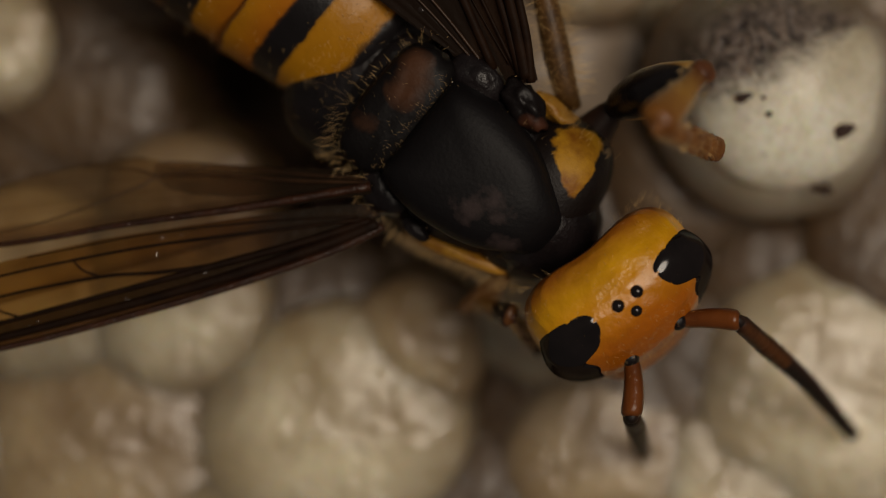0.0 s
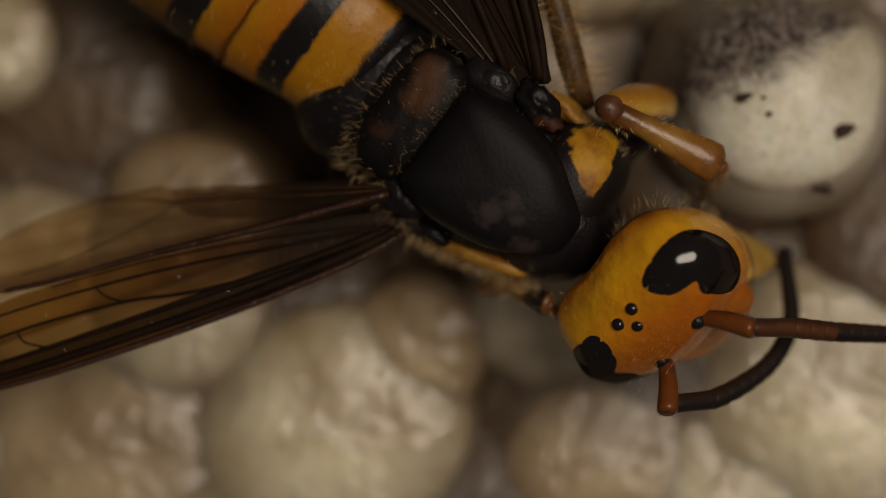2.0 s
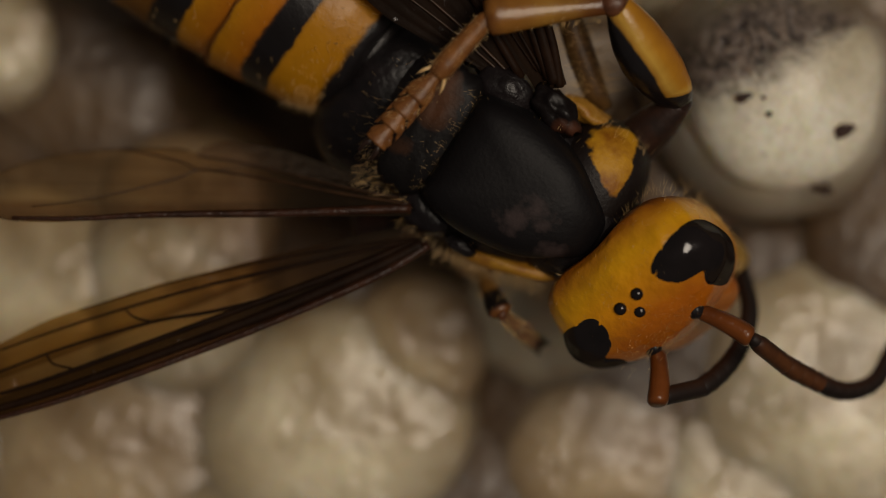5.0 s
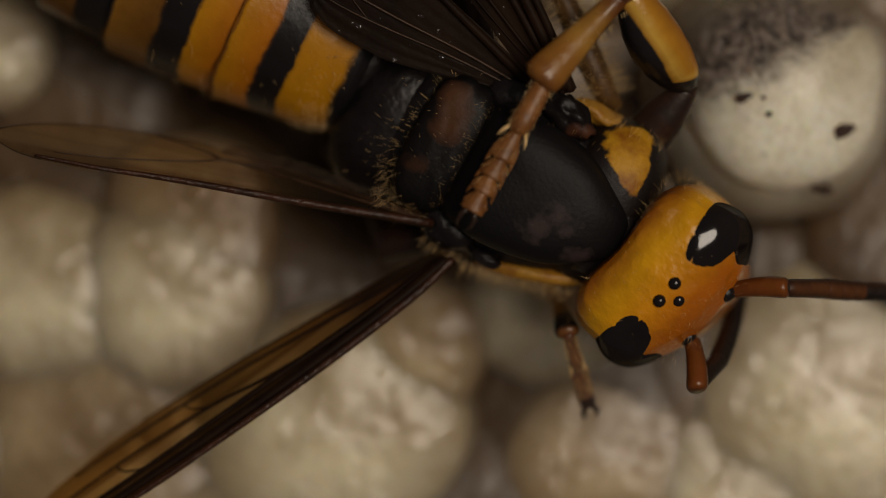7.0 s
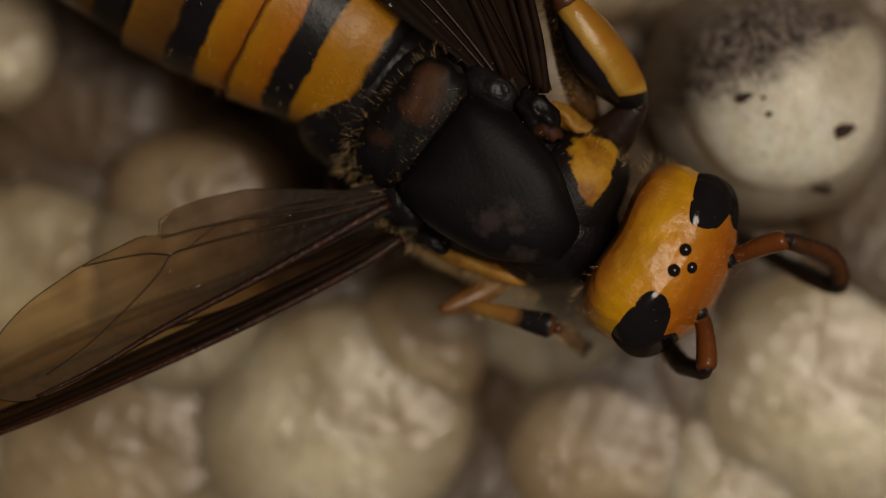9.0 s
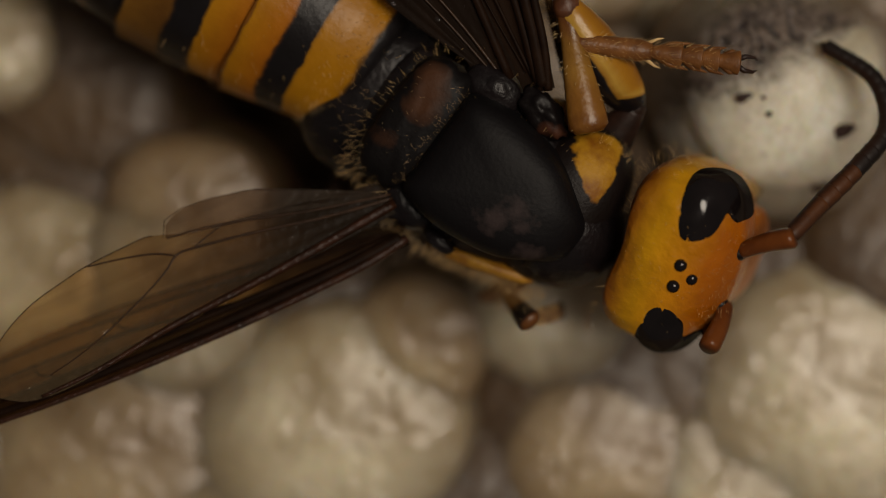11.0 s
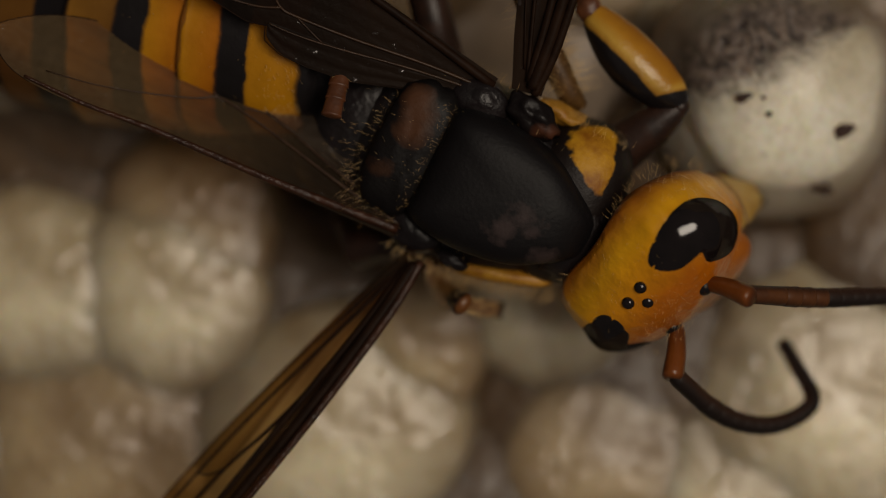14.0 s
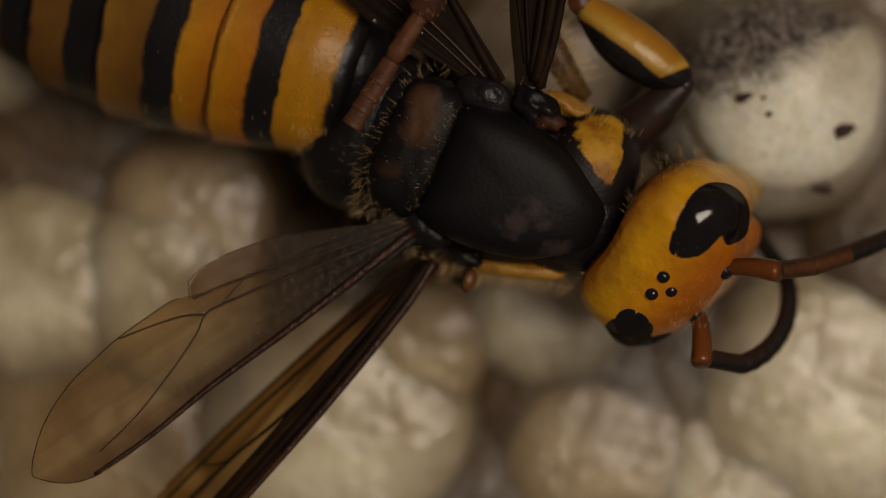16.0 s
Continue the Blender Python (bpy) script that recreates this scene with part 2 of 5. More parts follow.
lobe_film = membrane("crinkled_wing_membrane", (0.84, 0.7, 0.52), (0.2, 0.14, 0.09), 0.3, 1700, (0.5, 0.38, 0.28), 0.09, 1.6)
vein_shell = shell("dark_wing_vein", (0.007, 0.0035, 0.002), (0.022, 0.01, 0.005), 0.55, 900, 5000, 0.5, gloss=0.08)
thin_vein_shell = shell("thin_brown_wing_vein", (0.02, 0.009, 0.004), (0.06, 0.028, 0.012), 0.4, 900, 5000, 0.5, gloss=0.3)
costa_shell = shell("glossy_rust_vein", (0.012, 0.005, 0.003), (0.06, 0.02, 0.008), 0.36, 900, 4200, 1.0, 0.0001, coat=0.03, gloss=0.3)


def silk(name, low, high, dirt, level):
    """Spun silk: matted fibres over a lumpy dome, with brown stains."""
    m, t, p = nodes_of(name)
    a, b, c = noise_of(t, 160.0, 4.0), noise_of(t, 1200.0, 5.0, 0.65), noise_of(t, 420.0, 5.0, 0.6)
    r = ramp_of(t, a.outputs["Fac"], [(0.36, low), (0.6, high)])
    co, stretch, strand = t.nodes.new("ShaderNodeTexCoord"), t.nodes.new("ShaderNodeMapping"), t.nodes.new("ShaderNodeTexNoise")
    stretch.inputs["Scale"].default_value, stretch.inputs["Rotation"].default_value = (1.0, 0.22, 1.0), (0.0, 0.0, 0.25)
    strand.inputs["Scale"].default_value, strand.inputs["Detail"].default_value, strand.inputs["Distortion"].default_value = 900.0, 4.0, 0.8
    t.links.new(co.outputs["Object"], stretch.inputs["Vector"])
    t.links.new(stretch.outputs["Vector"], strand.inputs["Vector"])
    streak = ramp_of(t, strand.outputs["Fac"], [(0.36, low), (0.62, high)])
    fibre = mixed(t, 0.55, r.outputs["Color"], mixed(t, 0.4, streak.outputs["Color"], mixed(t, b.outputs["Fac"], low, high)))
    spot = ramp_of(t, c.outputs["Fac"], [(level, (0, 0, 0)), (level + 0.12, (1, 1, 1))])
    t.links.new(mixed(t, spot.outputs["Color"], fibre, dirt), p.inputs["Base Color"])
    p.inputs["Roughness"].default_value = 0.5
    p.inputs["Coat Weight"].default_value, p.inputs["Coat Roughness"].default_value = 0.3, 0.25
    bump_of(t, p, mixed(t, 0.5, strand.outputs["Fac"], b.outputs["Fac"]), 0.55, 0.00025)
    return m


paper = silk("brown_comb_paper", (0.16, 0.108, 0.066), (0.32, 0.235, 0.155), (0.11, 0.07, 0.04), 0.58)


def spun_cap(name, low, high, rim, coat=0.5, relief=0.0004, bare=None):
    """A spun cap: pearly matted silk in soft patches that thins out to the brown paper of the cell's rim, browned
    further in for the shade between caps.
    bare: (colour, colour, slant, level), the worn, pitted and glossy part beyond level along +y, slanted by slant."""
    m, t, p = nodes_of(name)
    broad, mid, fine = noise_of(t, 150.0, 2.0, 0.5), noise_of(t, 700.0, 3.0, 0.6), noise_of(t, 2300.0, 3.0, 0.6)
    patches = ramp_of(t, broad.outputs["Fac"], [(0.34, low), (0.6, high)])
    mottle = ramp_of(t, fine.outputs["Fac"], [(0.36, (0.86, 0.84, 0.8)), (0.58, (1.0, 1.0, 1.0))])
    cloth = mixed(t, 1.0, patches.outputs["Color"], mottle.outputs["Color"], "MULTIPLY")
    stain = ramp_of(t, mid.outputs["Fac"], [(0.66, (0, 0, 0)), (0.8, (1, 1, 1))])
    cloth = mixed(t, stain.outputs["Color"], cloth, rim)
    foam = t.nodes.new("ShaderNodeTexVoronoi")
    foam.feature, foam.inputs["Scale"].default_value = "SMOOTH_F1", 1500.0
    t.links.new(mid.inputs["Vector"].links[0].from_socket, foam.inputs["Vector"])
    bubbles = sums(t, 1.0, foam.outputs["Distance"], "SUBTRACT")
    rough, grain = None, mixed(t, 0.45, mixed(t, 0.25, mid.outputs["Fac"], fine.outputs["Fac"]), bubbles)
    if bare:
        dark, light, slant, level = bare
        side = sums(t, sums(t, along(t, 1), sums(t, along(t, 0), slant, "MULTIPLY")), -level * U)
        side = sums(t, sums(t, side, 1.0 / (110 * U), "MULTIPLY"), sums(t, sums(t, mid.outputs["Fac"], -0.5), 1.3, "MULTIPLY"))
        share = ramp_of(t, side, [(0.0, (0, 0, 0)), (0.7, (1, 1, 1))]).outputs["Color"]
        pits = ramp_of(t, fine.outputs["Fac"], [(0.4, dark), (0.6, light)])
        cloth = mixed(t, share, cloth, pits.outputs["Color"])
        grain = mixed(t, share, mixed(t, 0.55, mid.outputs["Fac"], (0.5, 0.5, 0.5)), fine.outputs["Fac"])
        rough = ramp_of(t, side, [(0.0, (0.45, 0.45, 0.45)), (0.7, (0.16, 0.16, 0.16))])
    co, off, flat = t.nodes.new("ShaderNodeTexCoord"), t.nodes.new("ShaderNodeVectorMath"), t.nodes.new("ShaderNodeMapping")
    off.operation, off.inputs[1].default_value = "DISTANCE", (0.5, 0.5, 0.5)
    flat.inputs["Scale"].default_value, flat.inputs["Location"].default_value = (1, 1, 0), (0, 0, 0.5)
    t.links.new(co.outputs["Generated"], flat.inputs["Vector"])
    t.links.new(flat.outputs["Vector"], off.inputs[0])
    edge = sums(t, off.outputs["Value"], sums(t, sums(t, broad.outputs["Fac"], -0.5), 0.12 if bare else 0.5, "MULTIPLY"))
    # Paper rim colour spread inwards: shade between neighbouring caps is put into it.
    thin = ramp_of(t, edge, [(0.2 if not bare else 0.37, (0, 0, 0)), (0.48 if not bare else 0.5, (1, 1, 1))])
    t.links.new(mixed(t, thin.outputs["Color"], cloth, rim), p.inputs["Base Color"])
    p.inputs["Roughness"].default_value = 0.45
    if rough:
        t.links.new(rough.outputs["Color"], p.inputs["Roughness"])
    bump_of(t, p, grain, 1.0, relief)
    t.links.new(p.inputs["Normal"].links[0].from_socket, p.inputs["Coat Normal"])
    p.inputs["Coat Weight"].default_value, p.inputs["Coat Roughness"].default_value = coat, 0.16
    p.inputs["Subsurface Weight"].default_value, p.inputs["Subsurface Scale"].default_value = 0.7, 1.0
    p.inputs["Subsurface Radius"].default_value = (0.003, 0.0022, 0.0013)
    return m


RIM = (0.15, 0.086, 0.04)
spotted_silk = spun_cap("pitted_white_silk", (0.52, 0.46, 0.34), (0.9, 0.87, 0.74), (0.16, 0.11, 0.07), 0.3, 0.0005, ((0.05, 0.038, 0.032), (0.24, 0.19, 0.155), -0.5, 14))
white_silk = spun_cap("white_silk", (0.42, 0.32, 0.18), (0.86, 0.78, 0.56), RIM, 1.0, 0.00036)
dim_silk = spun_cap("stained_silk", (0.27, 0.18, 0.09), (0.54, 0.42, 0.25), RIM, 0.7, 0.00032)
# Brown silk, darkened further so that shade around the hornet sits in its colour.
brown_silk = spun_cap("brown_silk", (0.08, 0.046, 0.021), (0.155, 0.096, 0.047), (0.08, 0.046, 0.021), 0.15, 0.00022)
speck_dirt = shell("dark_frass", (0.02, 0.008, 0.005), (0.06, 0.025, 0.014), 0.7, 900, 4000, 0.5)


# ---- building ----
def part(name, bm, material, parent, label=""):
    """Links a bmesh, drawn in fortieths of a millimetre, as one mesh under parent."""
    bmesh.ops.scale(bm, vec=(U, U, U), verts=bm.verts)
    bmesh.ops.recalc_face_normals(bm, faces=bm.faces)
    me = bpy.data.meshes.new(name)
    bm.to_mesh(me)
    bm.free()
    for f in me.polygons:
        f.use_smooth = True
    me.materials.append(material)
    ob = new(name, me)
    ob.parent = parent
    if label:
        tagged(ob, label)
    return ob


def lofted(rings, closed=True):
    bm = bmesh.new()
    rows = [[bm.verts.new(p) for p in ring] for ring in rings]
    n = len(rows[0])
    for a, b in zip(rows, rows[1:]):
        for i in range(n):
            bm.faces.new((a[i], a[(i + 1) % n], b[(i + 1) % n], b[i]))
    if closed:
        bm.faces.new(rows[0][::-1])
        bm.faces.new(rows[-1])
    return bm


def blob(centre, radii, seg=28, rows=18, turn=None, shape=None, into=None):
    """An ellipsoid, pushed about by shape(direction) -> factor."""
    bm = into or bmesh.new()
    m = (turn or Matrix.Identity(3))
    grid = []
    for j in range(rows + 1):
        a = math.pi * j / rows
        ring = []
        for i in range(seg if 0 < j < rows else 1):
            b = 2 * math.pi * i / seg
            d = Vector((math.sin(a) * math.cos(b), math.sin(a) * math.sin(b), math.cos(a)))
            k = shape(d) if shape else 1.0
            ring.append(bm.verts.new(Vector(centre) + m @ Vector((d.x * radii[0] * k, d.y * radii[1] * k, d.z * radii[2] * k))))
        grid.append(ring)
    for a, b in zip(grid, grid[1:]):
        for i in range(seg):
            q = [a[i % len(a)], b[i % len(b)], b[(i + 1) % len(b)], a[(i + 1) % len(a)]]
            q = list(dict.fromkeys(q))
            bm.faces.new(q)
    return bm


def tube(points, radii, seg=8, into=None):
    """A tapered tube along points with round ends."""
    bm = into or bmesh.new()
    pts = [Vector(p) for p in points]
    side = None
    rows = []
    for i, p in enumerate(pts):
        d = (pts[min(i + 1, len(pts) - 1)] - pts[max(i - 1, 0)]).normalized()
        side = (d.orthogonal() if side is None else side - d * side.dot(d)).normalized()
        up = d.cross(side)
        rows.append([bm.verts.new(p + (side * math.cos(2 * math.pi * k / seg) + up * math.sin(2 * math.pi * k / seg)) * radii[i]) for k in range(seg)])
    for a, b in zip(rows, rows[1:]):
        for k in range(seg):
            bm.faces.new((a[k], a[(k + 1) % seg], b[(k + 1) % seg], b[k]))
    bm.faces.new(rows[0][::-1])
    bm.faces.new(rows[-1])
    return bm


def bristle(bm, root, way, length, width, bend=0.25):
    """One curved hair of three sides."""
    way = Vector(way).normalized()
    side = way.orthogonal().normalized()
    up = way.cross(side)
    a = [bm.verts.new(Vector(root) + (side * math.cos(k * 2.094) + up * math.sin(k * 2.094)) * width) for k in range(3)]
    mid = Vector(root) + way * length * 0.55 + side * bend * length * 0.15
    b = [bm.verts.new(mid + (side * math.cos(k * 2.094) + up * math.sin(k * 2.094)) * width * 0.7) for k in range(3)]
    tip = bm.verts.new(Vector(root) + way * length + side * bend * length * 0.4)
    for k in range(3):
        j = (k + 1) % 3
        bm.faces.new((a[k], a[j], b[j], b[k]))
        bm.faces.new((b[k], b[j], tip))


def limb(length, widths, flat=0.8, seg=14, curve=0.0):
    """A leg's piece along x from 0 to length; widths: (share, half width)."""
    rings = []
    shares = np.linspace(0, 1, 22)
    for s in shares:
        w = np.interp(s, [a for a, _ in widths], [b for _, b in widths])
        y = curve * math.sin(math.pi * s)
        rings.append([Vector((s * length, y + w * math.cos(2 * math.pi * k / seg), flat * w * math.sin(2 * math.pi * k / seg))) for k in range(seg)])
    return lofted(rings)


# ---- the comb: a sheet of brown paper cells under silk caps ----
def comb_floor():
    bm = bmesh.new()
    n, half = 130, 3200.0
    grid = []
    for j in range(n + 1):
        row = []
        for i in range(n + 1):
            x, y = (i / n * 2 - 1) * half, (j / n * 2 - 1) * half
            # The deep hollow is added to the shape to hold the abdomen's shade.
            z = -610 - 540 * math.exp(-((x + 400) / 270) ** 4 - ((y - 260) / 220) ** 4) + 40 * noise.noise((x / 130, y / 130, 3.0)) + 20 * noise.noise((x / 50, y / 50, 8.0))
            row.append(bm.verts.new((x, y, z)))
        grid.append(row)
    for j in range(n):
        for i in range(n):
            bm.faces.new((grid[j][i], grid[j][i + 1], grid[j + 1][i + 1], grid[j + 1][i]))
    return bm


comb = part("nest_comb", comb_floor(), paper, None)
comb.location.z = TOP
tagged(comb, "brown paper hornet comb under domed silk cell caps", "comb", kind="structure")


def cell_cap(x, y, r, top, material, label, squash=0.75, seed=0.0):
    """One domed silk cap on the rim of its cell."""
    rows, seg = 40, 72
    rings = []
    for j in range(rows + 1):
        s = j / rows
        ring = []
        for k in range(seg):
            a = 2 * math.pi * k / seg
            wide = 1 + 0.15 * noise.noise((math.cos(a) * 0.9 + seed, math.sin(a) * 0.9, seed))
            if s < 0.8:
                e = s / 0.8 * math.pi / 2
                q, h = math.sin(e) ** 1.05, -r * squash * (1 - math.cos(e))
            else:
                q, h = 1 + 0.3 * (s - 0.8) / 0.2, -r * squash - (s - 0.8) / 0.2 * 130
            px, py = math.cos(a) * r * q * wide, math.sin(a) * r * q * wide
            lump = 12 * noise.noise((px / 190 + seed, py / 190, seed)) + 2 * noise.noise((px / 34, py / 34 + seed, 2.0)) + 1.5 * noise.noise((px / 13, py / 13, seed))
            ring.append(Vector((px, py, h + lump * min(1, s * 4))))
        rings.append(ring)
    bm = lofted(rings[1:])
    ob = part("silk_cap", bm, material, comb, label)
    ob.location = (x * U, y * U, top * U)
    return ob


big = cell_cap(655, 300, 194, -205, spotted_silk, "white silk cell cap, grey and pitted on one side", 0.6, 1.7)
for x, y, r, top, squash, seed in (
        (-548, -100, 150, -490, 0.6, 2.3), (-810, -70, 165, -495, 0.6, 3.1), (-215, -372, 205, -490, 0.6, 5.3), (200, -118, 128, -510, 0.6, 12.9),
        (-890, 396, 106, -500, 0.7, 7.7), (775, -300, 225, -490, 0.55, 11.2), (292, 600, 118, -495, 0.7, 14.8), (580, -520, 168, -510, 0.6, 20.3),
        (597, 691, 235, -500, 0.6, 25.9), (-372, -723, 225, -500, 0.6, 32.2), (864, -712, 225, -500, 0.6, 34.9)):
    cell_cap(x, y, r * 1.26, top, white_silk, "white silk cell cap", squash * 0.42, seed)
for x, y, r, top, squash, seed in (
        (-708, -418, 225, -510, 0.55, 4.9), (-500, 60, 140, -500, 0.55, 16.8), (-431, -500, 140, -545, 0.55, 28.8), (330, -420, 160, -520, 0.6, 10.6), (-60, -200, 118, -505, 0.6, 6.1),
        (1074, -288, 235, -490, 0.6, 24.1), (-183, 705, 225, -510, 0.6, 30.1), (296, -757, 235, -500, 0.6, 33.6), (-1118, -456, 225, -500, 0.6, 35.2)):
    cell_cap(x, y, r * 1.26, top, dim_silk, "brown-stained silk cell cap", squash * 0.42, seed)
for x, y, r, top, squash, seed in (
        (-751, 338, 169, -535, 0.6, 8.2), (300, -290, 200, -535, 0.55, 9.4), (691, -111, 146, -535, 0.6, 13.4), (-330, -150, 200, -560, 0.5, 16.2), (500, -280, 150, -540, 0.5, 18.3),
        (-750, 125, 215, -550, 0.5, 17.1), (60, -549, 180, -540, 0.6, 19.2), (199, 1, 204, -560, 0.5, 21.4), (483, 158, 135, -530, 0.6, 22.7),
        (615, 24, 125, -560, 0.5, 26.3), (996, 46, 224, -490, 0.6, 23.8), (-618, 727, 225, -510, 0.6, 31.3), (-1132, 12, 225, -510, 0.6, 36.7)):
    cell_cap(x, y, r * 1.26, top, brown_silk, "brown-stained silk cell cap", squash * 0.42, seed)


def specks():
    """Dark crumbs that lie on the big cap."""
    for x, y, r in ((87, -80, 16), (103, -74, 10), (-101, -20, 12), (-88, -15, 7), (-61, -20, 5), (-51, -50, 7), (69, -188, 13), (47, -186, 8)):
        lift = max((v.co.z for v in big.data.vertices if math.hypot(v.co.x / U - x, v.co.y / U - y) < 14), default=-150 * U)
        speck = part("speck", blob((0, 0, 0), (r, r * 0.8, r * 0.4), 10, 6, shape=lambda d: 1 + 0.9 * noise.noise(d * 1.7 + Vector((x, 0, 0)))), speck_dirt, big, "dark brown speck")
        speck.location = (x * U, y * U, lift)


specks()


# ---- the hornet ----
hornet = tagged(new("hornet"), "black and yellow giant hornet grooming on the comb", "hornet")
hornet.empty_display_size = 0.005


def lumpy(amount, size, seed):
    return lambda d: 1 + amount * noise.noise(d * size + Vector((seed, 0, 0)))


def box_round(power):
    """A rounded box from a sphere: the higher the power, the squarer."""
    return lambda d: 1.0 / (abs(d.x) ** power + abs(d.y) ** power + abs(d.z) ** power) ** (1 / power)


def build_thorax():
    part("mesosoma", blob((-30, 0, -200), (215, 172, 140), 40, 26, shape=lambda d: box_round(2.3)(d) * (1 - 0.1 * max(0, d.x))), black_shell, hornet, "black thorax side")

    outline = [(-144, 0), (-143, 60), (-138, 106), (-70, 124), (0, 120), (70, 104), (125, 74), (166, 46), (180, 20)]
    outline += [(x, -y) for x, y in outline[:0:-1]]
    rings = []
    for z, k in ((-190, 1.02), (-120, 1.02), (-75, 1.0), (-45, 0.965), (-26, 0.91), (-12, 0.8), (-4, 0.62), (0, 0.4), (2, 0.15), (2, 0.02)):
        ring = []
        n = len(outline)
        for a in range(72):
            f = a / 72 * n
            i0, s1 = int(f) % n, f - int(f)
            p0, p1, p2, p3 = (Vector(outline[(i0 + q) % n]) for q in (-1, 0, 1, 2))
            c = 0.5 * (2 * p1 + (p2 - p0) * s1 + (2 * p0 - 5 * p1 + 4 * p2 - p3) * s1 ** 2 + (3 * p1 - p0 - 3 * p2 + p3) * s1 ** 3)
            c = Vector((15, 0)) + (c - Vector((15, 0))) * k
            ring.append(Vector((c.x, c.y, z + 2 * noise.noise((c.x / 60, c.y / 60, 1.0)) - 26 * max(0.0, (c.x - 60) / 120) ** 2)))
        rings.append(ring)
    part("scutum", lofted(rings), scutum_shell, hornet, "matt black scutum plate")
    part("scutellum", blob((-190, 0, -98), (64, 130, 48), 40, 26, shape=lambda d: box_round(3.2)(d) * (1 + 0.06 * noise.noise(d * 4))), scutellum_shell, hornet, "black rear plate with two brown spots")
    part("metanotum", blob((-245, 0, -165), (52, 118, 60), 28, 18, shape=box_round(2.4)), black_shell, hornet)
    part("propodeum", blob((-285, -20, -215), (115, 160, 100), 30, 20, shape=box_round(2.3)), black_shell, hornet)
    part("petiole", tube([(-300, 0, -230), (-345, 10, -232), (-400, 20, -215)], [62, 40, 52], 16), black_shell, hornet)
    part("neck", tube([(120, 0, -175), (165, 0, -175), (200, 0, -174), (228, 0, -172), (246, 0, -170), (254, 0, -170)], [122, 114, 98, 74, 44, 12], 28), black_shell, hornet)
    part("pronotum", blob((112, 36, -172), (98, 158, 112), 40, 26, shape=box_round(2.4)), pronotum_shell, hornet, "black collar with a mottled yellow shoulder patch")
    for side in (1, -1):
        part("tegula", blob((-14, 150, -102), (54, 32, 25), 28, 18, Euler((0, 0, radians(-14))).to_matrix(), lambda d: box_round(2.2)(d) * (1 + 0.28 * noise.noise(d * 2.2 + Vector((4, 0, 0))))) if side > 0 else blob((-28, -152, -112), (34, 15, 16), 20, 14, shape=lumpy(0.25, 2, 3)), wing_scale_shell if side > 0 else black_shell, hornet, "glossy brown wing-base scale" if side > 0 else "black wing-base scale")
        part("axilla", blob((-112, 130 * side, -104), (58, 42, 30), 24, 16, shape=lumpy(0.12, 2, side)), black_shell, hornet)
        if side > 0:
            part("pleuron", blob((36, 172, -165), (60, 20, 42), 20, 14, shape=lumpy(0.3, 2, 5)), patch_shell, hornet, "yellow hairy thorax flank")
        else:
            part("pleuron", blob((58, -140, -142), (104, 18, 28), 24, 14, Euler((0, 0, radians(17))).to_matrix(), lumpy(0.1, 2, 5)), patch_shell, hornet, "yellow thorax edge fringed with hair")


